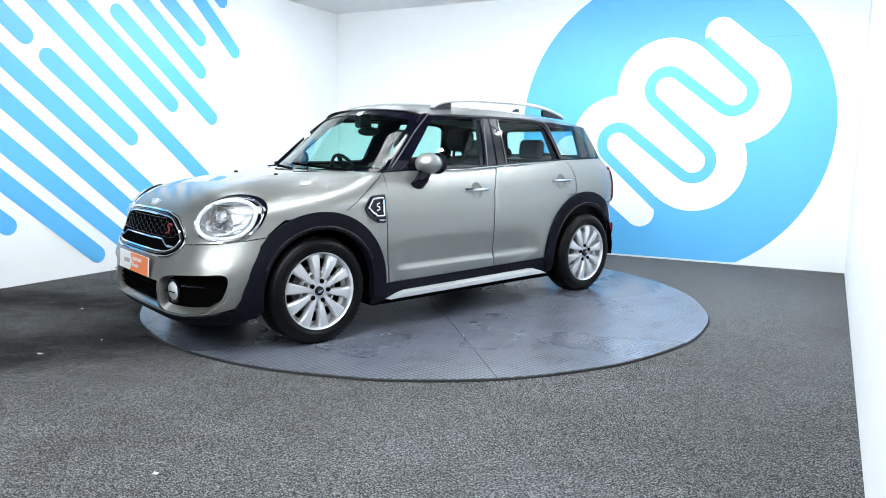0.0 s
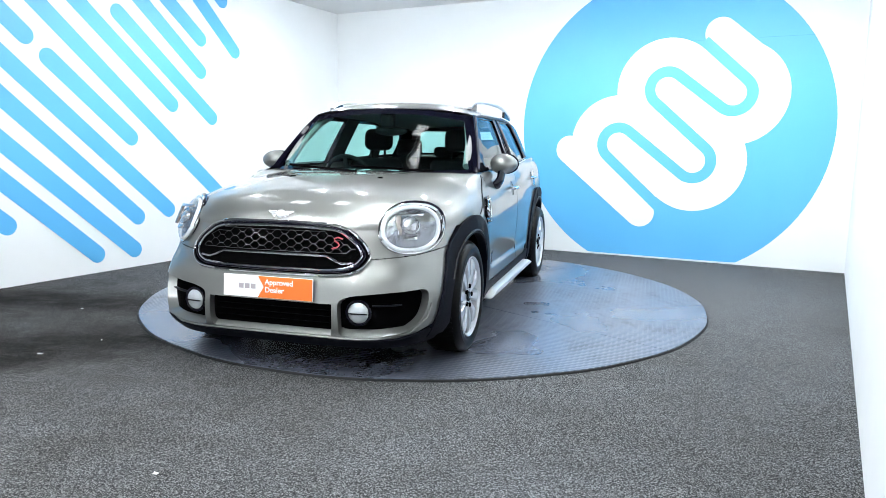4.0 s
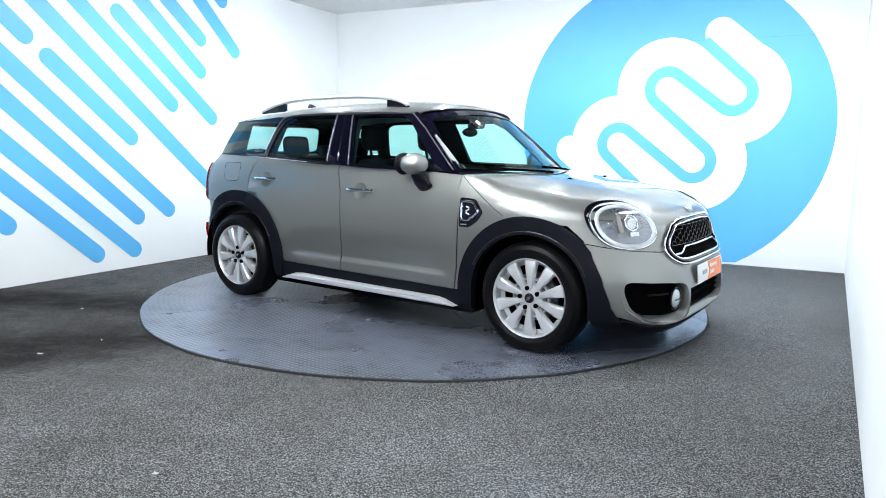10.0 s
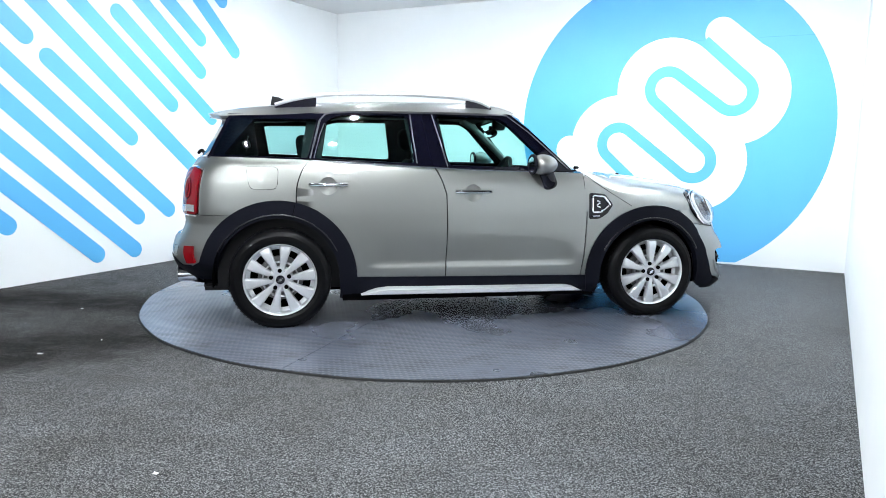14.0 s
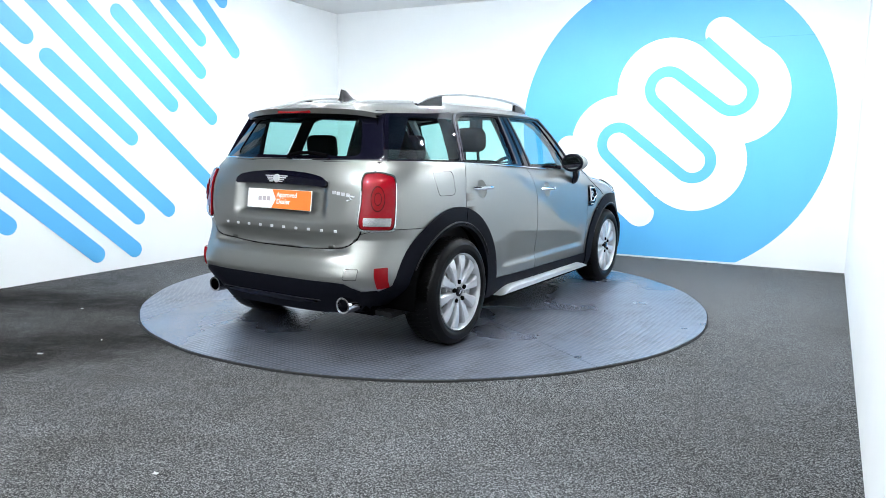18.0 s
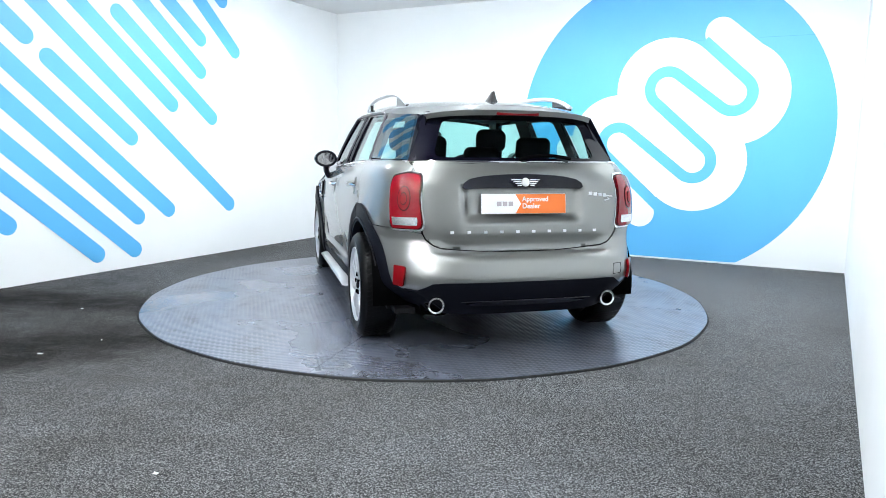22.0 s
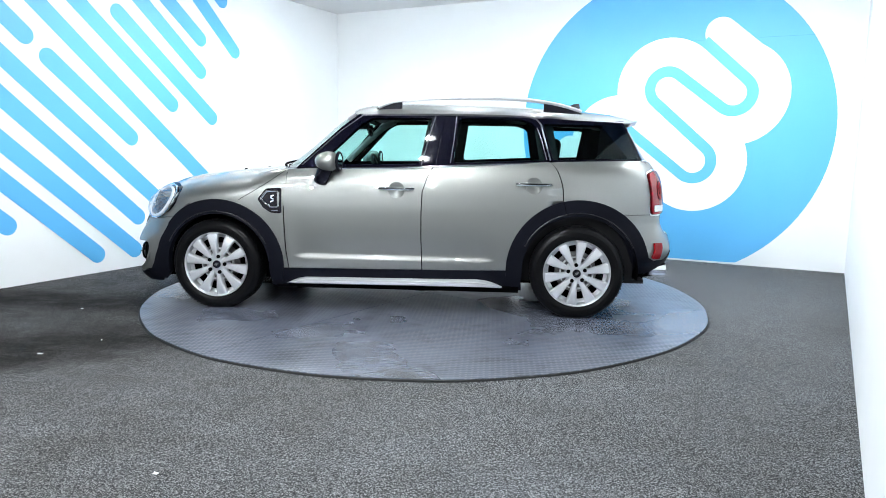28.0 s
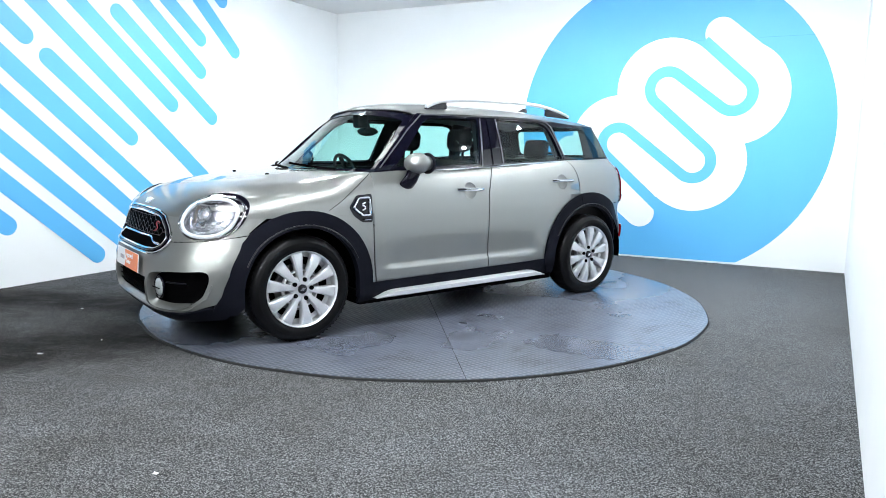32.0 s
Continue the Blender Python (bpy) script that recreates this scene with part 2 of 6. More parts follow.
# the white emblem on the roundel: a thick looping band, with the blue line that winds through it
TURNS = [((5.128, 1.835), 1), ((4.440, 1.895), -1), ((4.755, 1.105), 1), ((3.925, 1.285), -1)]
TIP_A, TIP_B, TIP_C = (4.965, 2.470), (4.205, 0.505), (3.350, 1.215)
ALONG_BAND = Vector((0.735, -0.678)).normalized()


def emblem():
    r_out = 0.553
    ob = ROUNDEL
    nrm = Vector((-ALONG_BAND.y, ALONG_BAND.x))
    shapes = [[(c[0] + r_out * math.cos(2 * math.pi * k / 72), c[1] + r_out * math.sin(2 * math.pi * k / 72)) for k in range(72)] for c, q in TURNS]
    for (a, qa), (b, qb) in zip(TURNS, TURNS[1:]):
        a, b = Vector(a), Vector(b)
        d = (b - a).normalized()
        n = Vector((-d.y, d.x)) * 0.30
        shapes.append([tuple(a + n), tuple(a - n), tuple(b - n), tuple(b + n)])
    shapes.append(capsule(TIP_A, tuple(Vector(TURNS[0][0]) + nrm * 0.375), 0.163))
    shapes.append(capsule(TIP_C, TIP_B, 0.163))
    u4 = Vector(TURNS[3][0])
    shapes.append([tuple(u4 + ALONG_BAND * -0.1 - nrm * 0.1), tuple(Vector(TIP_C) + nrm * 0.02), tuple(Vector(TIP_C) + ALONG_BAND * 0.62), tuple(u4 + ALONG_BAND * 0.45 - nrm * 0.22)])
    shapes.append([tuple(u4 + ALONG_BAND * a + nrm * b) for a, b in ((0, 0), (0, -0.13), (0.74, -0.128), (0.74, 0.2))])
    for k, poly in enumerate(shapes):
        o = flat_shape("emblem_band", poly, CORNER_LB, DIR_BACK, OUT_B, WHITE, "", "", proud=0.0042 + 0.0002 * k, thick=0.0004)
        o.parent = ob
    return ob


def winding_line(parent, w=0.058, r=0.188):
    """The blue line: straight runs joined by half turns about the centres."""
    pts = []
    cs = [Vector(c) for c, q in TURNS]
    nrm = Vector((-ALONG_BAND.y, ALONG_BAND.x))
    start = cs[0] + nrm * r - ALONG_BAND * 0.62
    pts.append(start)
    base = math.atan2(nrm.y, nrm.x)
    for k, c in enumerate(cs):
        # even centres turn on the lower right, odd ones on the upper left
        q = -1 if k % 2 == 0 else 1
        for i in range(25):
            a = base + q * math.pi * i / 24
            pts.append(c + Vector((math.cos(a), math.sin(a))) * r)
    pts.append(pts[-1] + ALONG_BAND * 1.10)
    left, right = [], []
    for k, p in enumerate(pts):
        a, b = pts[max(k - 1, 0)], pts[min(k + 1, len(pts) - 1)]
        d = (b - a).normalized()
        n = Vector((-d.y, d.x)) * w
        left.append(tuple(p + n)); right.append(tuple(p - n))
    top = on_wall(left + right, CORNER_LB, DIR_BACK, OUT_B, 0.0090)
    n = len(left)
    me = mesh_of("winding_line", top, [(k, k + 1, n + k + 1, n + k) for k in range(n - 1)], BLUE)
    return link("winding_line", me, parent, "sky-blue winding line")


winding_line(emblem())

for u0, u1 in ((4.42, 4.80), (5.34, 5.86)):
    tagged(flat_shape("trim", [(u0, 2.398), (u1, 2.398), (u1, 2.402), (u0, 2.402)], CORNER_LB, DIR_BACK, OUT_B, JOINT, "thin panel joint across the blue disc", "wall joint", proud=0.0038, thick=0.0006), kind="structure")
# scraps on the carpet
for x, y, r, a in ((-2.272, -1.772, 0.022, 20), (-2.585, -0.62, 0.012, 60), (-1.015, -3.29, 0.016, 0), (-2.05, -1.47, 0.007, 0)):
    bm = bmesh.new()
    vs = [bm.verts.new((x + r * k * math.cos(radians(a + t)), y + 0.7 * r * k * math.sin(radians(a + t)), -0.0155 + 0.004 * (t % 120 == 0))) for t, k in ((0, 1), (60, 0.8), (120, 1.0), (180, 0.7), (240, 1.1), (300, 0.85))]
    bm.faces.new(vs)
    bmesh.ops.solidify(bm, geom=bm.faces, thickness=0.003)
    tagged(part("paper_scrap", bm, DUST, smooth=False), "tiny white paper scrap on the carpet", "litter", group="scraps on the carpet")
# ---- turntable ----
def turntable():
    base = tagged(new("turntable"), "round blue-grey steel turntable with worn chequer paint and dark edge", "turntable")
    n = 192
    rng = random.Random(4)
    wave = [0.004 * math.sin(7 * 2 * math.pi * k / n + 1) + 0.003 * math.sin(19 * 2 * math.pi * k / n) + rng.uniform(-0.0015, 0.0015) for k in range(n)]

    def ring(r, z, f=1.0):
        return [((r + f * wave[k]) * math.cos(2 * math.pi * k / n), (r + f * wave[k]) * math.sin(2 * math.pi * k / n), z) for k in range(n)]

    def joined(rings):
        vs = [v for r in rings for v in r]
        return vs, [(j * n + k, (j + 1) * n + k, (j + 1) * n + (k + 1) % n, j * n + (k + 1) % n) for j in range(len(rings) - 1) for k in range(n)]

    # four quarter plates that meet in narrow joints
    cuts = [149.5, 239.5, 322.0, 419.5]
    for q in range(4):
        a0, a1 = cuts[q], cuts[(q + 1) % 4] + (360 if q == 3 else 0)
        m = 48
        vs = []
        for k in range(m + 1):
            a = radians(a0 + (a1 - a0) * k / m)
            w = 0.004 * math.sin(7 * a + 1) + 0.003 * math.sin(19 * a)
            p = Vector(((2.232 + w) * math.cos(a), (2.232 + w) * math.sin(a)))
            if k == 0:
                p += Vector((-math.sin(a), math.cos(a))) * 0.003
            if k == m:
                p -= Vector((-math.sin(a), math.cos(a))) * 0.003
            vs.append(tuple(p))
        mid = radians((a0 + a1) / 2)
        poly = [(0.004 * math.cos(mid), 0.004 * math.sin(mid))] + vs
        v3, fs = prism(poly, -0.014, 0.0)
        link("plate", mesh_of("plate", v3, fs, STEEL), base)
    vs, fs = joined([ring(2.234, -0.0035), ring(2.241, -0.006), ring(2.243, -0.0155)])
    link("edging", mesh_of("edging", vs, fs, RUBBER_EDGE), base, "dark rubber edging")
    vs, fs = prism([p[:2] for p in ring(2.229, 0)], -0.0158, -0.006)
    link("core", mesh_of("core", vs, fs, RUBBER_EDGE), base)
    return base


table = turntable()
# ---- the car's materials ----
PAINT = material("silver_beige_metallic_paint", (0.255, 0.260, 0.249), 0.42, 0.84, coat=1.0)
socket(PAINT, "Coat IOR").default_value = 1.8
socket(PAINT, "Specular Tint").default_value = (0.3, 0.3, 0.32, 1)
_n, _l, _b = nodes_of(PAINT)
_fl = noise_tex(PAINT, 900, 1)
_l.new(ramp(PAINT, _fl, [(0.3, (0.234, 0.239, 0.229)), (0.7, (0.276, 0.281, 0.270))]), _b.inputs["Base Color"])
bump(PAINT, noise_tex(PAINT, 9, 1), 0.006, 0.002)
BLACK_PLASTIC = material("grained_black_plastic", (0.0050, 0.0055, 0.0095), 0.55, spec=0.08)
bump(BLACK_PLASTIC, noise_tex(BLACK_PLASTIC, 600, 2), 0.25, 0.001)
GLOSS_BLACK = material("gloss_black_trim", (0.003, 0.003, 0.008), 0.04, spec=0.42)
MATT_BLACK = material("matt_black_recess", (0.0012, 0.0012, 0.0014), 0.9, spec=0.02)
CHROME = material("chrome", (0.85, 0.86, 0.88), 0.06, 1.0)
SATIN = material("satin_aluminium", (0.74, 0.75, 0.77), 0.32, 0.6)
EDGE_GREY = material("grey_door_edge_seal", (0.13, 0.13, 0.15), 0.3, 0.5)
ALLOY = material("silver_alloy_paint", (0.64, 0.65, 0.67), 0.3, 0.55, coat=0.5)
TYRE = material("tyre_rubber", (0.0030, 0.0030, 0.0035), 0.40, spec=0.14)
bump(TYRE, noise_tex(TYRE, 90, 3), 0.15, 0.002)
RED_LENS = material("red_lamp_lens", (0.20, 0.001, 0.004), 0.06, spec=0.4)
MID_RED = material("mid_red_lens", (0.21, 0.0008, 0.006), 0.05, spec=0.4, coat=0.6)
DARK_RED = material("dark_red_lens", (0.05, 0.0008, 0.0015), 0.12, spec=0.3)
CLEAR_LENS = material("clear_ribbed_lens", (0.75, 0.76, 0.78), 0.22, 0.85, coat=1.0)
LAMP_BOWL = material("lamp_bowl", (0.34, 0.35, 0.38), 0.22, 0.9)
bump(LAMP_BOWL, noise_tex(LAMP_BOWL, 26, 2), 0.9, 0.02)
DRL = material("white_light_ring", (0.74, 0.77, 0.80), 0.2, 0.0, coat=1.0)
AMBER = material("amber_lens", (0.30, 0.27, 0.25), 0.25, 0.6, coat=1.0)
CLOTH = material("dark_seat_cloth", (0.008, 0.008, 0.009), 0.9, spec=0.1)
DASH = material("dark_dashboard", (0.007, 0.007, 0.008), 0.6, spec=0.2)
HEADLINER = material("grey_headliner", (0.16, 0.16, 0.155), 0.9)
TRIM = material("pale_pillar_trim", (0.30, 0.31, 0.30), 0.8)
PLATE_WHITE = material("plate_white", (0.86, 0.86, 0.86), 0.35)
PLATE_ORANGE = material("plate_orange", (0.86, 0.20, 0.035), 0.35)
INK = material("grey_ink", (0.42, 0.38, 0.40), 0.5)
RED_BADGE = material("red_badge", (0.34, 0.03, 0.04), 0.3, coat=0.5)
FOG_LENS = material("clear_fog_lens", (0.62, 0.66, 0.68), 0.2, 0.5, coat=1.0)
bump(FOG_LENS, noise_tex(FOG_LENS, 70, 2), 0.5, 0.004)
DISC_METAL = material("brake_disc_metal", (0.25, 0.25, 0.25), 0.4, 0.9)


def glass(name, tint, rough=0.0):
    m = bpy.data.materials.new(name)
    m.use_nodes = True
    n, l = m.node_tree.nodes, m.node_tree.links
    n.remove(n["Principled BSDF"])
    t, g, f, x, pw, ma = (n.new(k) for k in ("ShaderNodeBsdfTransparent", "ShaderNodeBsdfGlossy", "ShaderNodeLayerWeight", "ShaderNodeMixShader", "ShaderNodeMath", "ShaderNodeMath"))
    t.inputs["Color"].default_value = (*tint, 1)
    g.inputs["Roughness"].default_value = rough
    f.inputs["Blend"].default_value = 0.5
    pw.operation, ma.operation = "POWER", "MULTIPLY_ADD"
    pw.inputs[1].default_value, ma.inputs[1].default_value, ma.inputs[2].default_value = 4.5, 0.93, 0.05
    l.new(f.outputs["Facing"], pw.inputs[0]); l.new(pw.outputs[0], ma.inputs[0]); l.new(ma.outputs[0], x.inputs[0]); l.new(t.outputs[0], x.inputs[1]); l.new(g.outputs[0], x.inputs[2])
    l.new(x.outputs[0], n["Material Output"].inputs["Surface"])
    return m


GLASS = glass("tinted_window_glass", (0.64, 0.91, 0.87))
PRIVACY = glass("grey_window_glass", (0.56, 0.80, 0.78))
LENS = glass("lamp_cover_glass", (0.94, 0.95, 0.96))

from mathutils.geometry import delaunay_2d_cdt


# ---- curves and surfaces of the body; x forward, y to its left, z up, metres ----
def curve(pts):
    """A smooth curve through (x, y) points, without overshoot."""
    xs = [float(p[0]) for p in pts]
    ys = [float(p[1]) for p in pts]
    n = len(xs)
    h = [xs[k + 1] - xs[k] for k in range(n - 1)]
    d = [(ys[k + 1] - ys[k]) / h[k] for k in range(n - 1)]
    m = [d[0]] + [0.0] * (n - 2) + [d[-1]]
    for k in range(1, n - 1):
        if d[k - 1] * d[k] > 0:
            w1, w2 = 2 * h[k] + h[k - 1], h[k] + 2 * h[k - 1]
            m[k] = (w1 + w2) / (w1 / d[k - 1] + w2 / d[k])

    def f(x):
        if x <= xs[0]:
            return ys[0]
        if x >= xs[-1]:
            return ys[-1]
        k = 0
        while xs[k + 1] < x:
            k += 1
        t = (x - xs[k]) / h[k]
        u = 1 - t
        return (1 + 2 * t) * u * u * ys[k] + t * u * u * h[k] * m[k] + t * t * (3 - 2 * t) * ys[k + 1] - t * t * u * h[k] * m[k + 1]
    return f


def smooth(a, b, x):
    t = min(max((x - a) / (b - a), 0.0), 1.0)
    return t * t * (3 - 2 * t)


NOSE = curve([(0.17, 2.06), (0.21, 2.10), (0.27, 2.14), (0.36, 2.145), (0.45, 2.13), (0.55, 2.110), (0.60, 2.083), (0.66, 2.062), (0.74, 2.045), (0.80, 2.025)])
TAIL = curve([(0.17, -1.95), (0.25, -2.02), (0.36, -2.075), (0.48, -2.106), (0.56, -2.088), (0.595, -2.068), (0.610, -2.03), (0.620, -1.978), (0.65, -1.976), (0.70, -1.988), (0.718, -2.002), (0.77, -2.003), (0.9, -1.985), (1.0, -1.968), (1.08, -1.935), (1.14, -1.895)])
TAIL_SOFT = curve([(0.17, -1.95), (0.25, -2.02), (0.36, -2.075), (0.48, -2.106), (0.56, -2.078), (0.62, -2.040), (0.66, -2.018), (0.70, -2.003), (0.77, -2.002), (0.9, -1.985), (1.0, -1.968), (1.08, -1.935), (1.14, -1.895)])
TAIL_N = curve([(0.17, 3.4), (0.40, 4.0), (0.55, 4.2), (0.7, 4.7), (0.95, 5.6), (1.14, 5.0)])
NOSE_N = curve([(0.17, 4.2), (0.45, 4.1), (0.60, 3.4), (0.78, 2.8)])
SIDE = curve([(0.15, 0.79), (0.20, 0.84), (0.25, 0.862), (0.30, 0.872), (0.45, 0.882), (0.6, 0.888), (0.75, 0.889), (0.85, 0.883), (0.93, 0.871), (1.0, 0.850), (1.04, 0.829), (1.067, 0.808), (1.12, 0.79)])
BELT = curve([(-2.0, 1.140), (-1.78, 1.138), (-1.07, 1.120), (-0.4, 1.090), (0.0, 1.070), (0.457, 1.060), (0.80, 1.045)])
ALONG = curve([(-1.9, 0.965), (-1.1, 0.978), (-0.4, 0.995), (0.3, 1.0), (0.8, 1.003), (1.1, 1.020), (2.2, 1.020)])
XF, XR, ZSH = 1.10, -1.10, 0.78
S_F, S_R, S_END = 1.6, 1.6 + (XF - XR), 1.6 + (XF - XR) + 1.6


def side_y(x, z):
    rise = BELT(x) - 1.067
    zz = z - rise * smooth(0.75, 1.1, z) if x < XF else z
    y = SIDE(zz) * ALONG(x)
    w = smooth(0.76, 0.62, x) * smooth(-0.77, -0.62, x)
    y += w * (0.004 * smooth(0.29, 0.335, z) * smooth(0.425, 0.385, z) - 0.012 * smooth(0.385, 0.430, z) * smooth(0.66, 0.42, z))
    return y


def dent(y, z):
    """The hollow round the rear number plate."""
    return 0.040 * smooth(0.395, 0.315, abs(y)) * smooth(0.770, 0.840, z) * smooth(1.02, 1.0, z)


def shell(s, z):
    """The outer skin: s runs from the middle of the nose (0) along the left side to the middle of the tail; below 0 on the right."""
    q = -1.0 if s < 0 else 1.0
    s = abs(s)
    if s <= S_F:
        f = s / S_F * math.pi / 2
        n = NOSE_N(z)
        w = side_y(XF, z)
        x = XF + (NOSE(z) - XF) * max(math.cos(f), 0.0) ** (2 / n)
        y = w * math.sin(f) ** (2 / n)
    elif s <= S_R:
        x = XF - (s - S_F)
        y = side_y(x, z)
    else:
        f = (s - S_R) / (S_END - S_R) * math.pi / 2
        n = TAIL_N(z)
        w = side_y(XR, z)
        y = w * max(math.cos(f), 0.0) ** (2 / n)
        # the bumper's shoulder fades towards the corners
        k = smooth(0.48, 0.68, y / w)
        x = XR + (TAIL(z) * (1 - k) + TAIL_SOFT(z) * k - XR) * math.sin(f) ** (2 / n)
        y -= y * 0.16 * smooth(0.44, 0.27, z) * smooth(-1.60, -1.78, x)
        y *= 1 - 0.035 * math.sin(f) * smooth(1.0, 0.4, f / 1.5708)
        if f > 0.8:
            x += dent(y, z)
    return Vector((x, q * y, z))


def s_of_y(y, z, rear=False):
    a = abs(y)
    if not rear:
        f = math.asin(min((a / side_y(XF, z)) ** (NOSE_N(z) / 2), 1.0))
        return math.copysign(f / (math.pi / 2) * S_F, y)
    lo, hi = S_R, S_END
    for _ in range(20):
        mid = (lo + hi) / 2
        if shell(mid, z).y > a:
            lo = mid
        else:
            hi = mid
    return math.copysign(lo, y)


def s_of_x(x, z):
    if XR <= x <= XF:
        return S_F + XF - x
    lo, hi = (0.0, S_F) if x > XF else (S_R, S_END)
    for _ in range(20):
        mid = (lo + hi) / 2
        if shell(mid, z).x > x:
            lo = mid
        else:
            hi = mid
    return lo


HOOD = curve([(0.78, 1.062), (0.90, 1.056), (1.03, 1.044), (1.27, 1.024), (1.51, 0.997), (1.70, 0.968), (1.80, 0.946), (1.89, 0.912), (1.955, 0.877), (1.993, 0.845), (2.016, 0.81), (2.0325, 0.78)])
SQUARE = curve([(0.8, 4.2), (1.1, 3.3), (1.5, 2.7), (2.05, 2.4)])
NOSE_SH = NOSE(ZSH)


def half_width(x):
    """Half the width of the body at shoulder height."""
    if x <= XF:
        return side_y(x, ZSH)
    t = min((x - XF) / (NOSE_SH - XF), 1.0)
    return side_y(XF, ZSH) * max(1 - t ** NOSE_N(ZSH), 0.0) ** (1 / NOSE_N(ZSH))


def hood_point(x, t):
    """t from 0 (left shoulder) over 1 (middle) to 2 (right shoulder)."""
    q = 1.0 if t <= 1 else -1.0
    a = (t if t <= 1 else 2 - t) * math.pi / 2
    w, h, n = half_width(x), HOOD(x), SQUARE(x)
    y = w * max(math.cos(a), 0.0) ** (2 / n)
    z = ZSH + (h - ZSH) * math.sin(a) ** (2 / n)
    z += 0.006 * smooth(0.55, 0.40, y) * smooth(1.95, 1.7, x) 
    b = smooth(1.12, 0.80, x)
    if b > 0:
        u = a / (math.pi / 2)
        zt = BELT(0.8)
        if u < 0.5:
            z2 = ZSH + (zt - ZSH) * u / 0.5
            y2 = side_y(0.8, z2)
        else:
            k = (u - 0.5) / 0.5
            y2 = side_y(0.8, zt) * (1 - k)
            z2 = zt + (h - zt) * (1 - (1 - k) ** 2)
        y, z = y + b * (y2 - y), z + b * (z2 - z)
    return Vector((x, q * y, z))


def hood_z(x, y):
    lo, hi = 0.0, 1.0
    for _ in range(17):
        mid = (lo + hi) / 2
        if hood_point(x, mid).y > abs(y):
            lo = mid
        else:
            hi = mid
    return hood_point(x, lo).z


def upper_front(y, z):
    lo, hi = 1.0, NOSE_SH
    for _ in range(18):
        mid = (lo + hi) / 2
        if half_width(mid) > abs(y) and hood_z(mid, y) > z:
            lo = mid
        else:
            hi = mid
    return lo


FY, FZ = 0.86 / 56, 0.17 / 28
UPPER = [[upper_front(i * FY, ZSH + j * FZ) for j in range(29)] for i in range(57)]


def front(y, z):
    """A point of the nose, seen from the front."""
    if z <= ZSH:
        return shell(s_of_y(y, z), z)
    a, b = min(abs(y) / FY, 55.999), min((z - ZSH) / FZ, 27.999)
    i, j = int(a), int(b)
    a, b = a - i, b - j
    x = (UPPER[i][j] * (1 - a) + UPPER[i + 1][j] * a) * (1 - b) + (UPPER[i][j + 1] * (1 - a) + UPPER[i + 1][j + 1] * a) * b
    return Vector((x, y, z))


# glasshouse
SCREEN = curve([(1.02, 1.03), (1.10, 0.92), (1.20, 0.787), (1.30, 0.672), (1.405, 0.55), (1.474, 0.447), (1.515, 0.372)])
GLASS_Y = curve([(-1.95, 0.640), (-1.8, 0.682), (-1.5, 0.745), (-1.1, 0.790), (-0.5, 0.812), (0.0, 0.808), (0.4, 0.797), (0.74, 0.775), (0.9, 0.765)])


def glass_y(x, z):
    k = z - 1.06
    return GLASS_Y(x) - 0.36 * k - 0.20 * k * k


def screen_half(z):
    return 0.782 - 0.37 * (z - 1.03) - 0.05 * (z - 1.03) ** 2


def windscreen_point(y, z):
    return Vector((SCREEN(z) - (0.29 - 0.26 * (z - 1.03)) * (abs(y) / screen_half(z)) ** 2.2, y, z))


def rear_screen_point(y, z):
    k = (z - 1.135) / 0.275
    return Vector((-1.895 + 0.150 * k + 0.095 * (abs(y) / (0.660 - 0.120 * k)) ** 3.2, y, z))


def side_glass_point(x, z):
    return Vector((x, glass_y(x, z), z))


# ---- patches: a flat outline with holes, laid on a surface ----
def inside(px, py, poly):
    r, n = False, len(poly)
    j = n - 1
    for i in range(n):
        xi, yi = poly[i]
        xj, yj = poly[j]
        if (yi > py) != (yj > py) and px < (xj - xi) * (py - yi) / (yj - yi) + xi:
            r = not r
        j = i
    return r


def dense(poly, step):
    out = []
    for k, a in enumerate(poly):
        b = poly[(k + 1) % len(poly)]
        n = max(1, int(math.ceil(math.hypot(b[0] - a[0], b[1] - a[1]) / step)))
        out += [(a[0] + (b[0] - a[0]) * i / n, a[1] + (b[1] - a[1]) * i / n) for i in range(n)]
    return out


def rounded(poly, r, seg=5):
    out, n = [], len(poly)
    for k in range(n):
        p, a, b = Vector(poly[k]), Vector(poly[k - 1]), Vector(poly[(k + 1) % n])
        da, db = (a - p), (b - p)
        q = min(r, da.length * 0.45, db.length * 0.45)
        s, e = p + da.normalized() * q, p + db.normalized() * q
        out += [tuple((1 - t) ** 2 * s + 2 * t * (1 - t) * p + t * t * e) for t in (i / seg for i in range(seg + 1))]
    return out


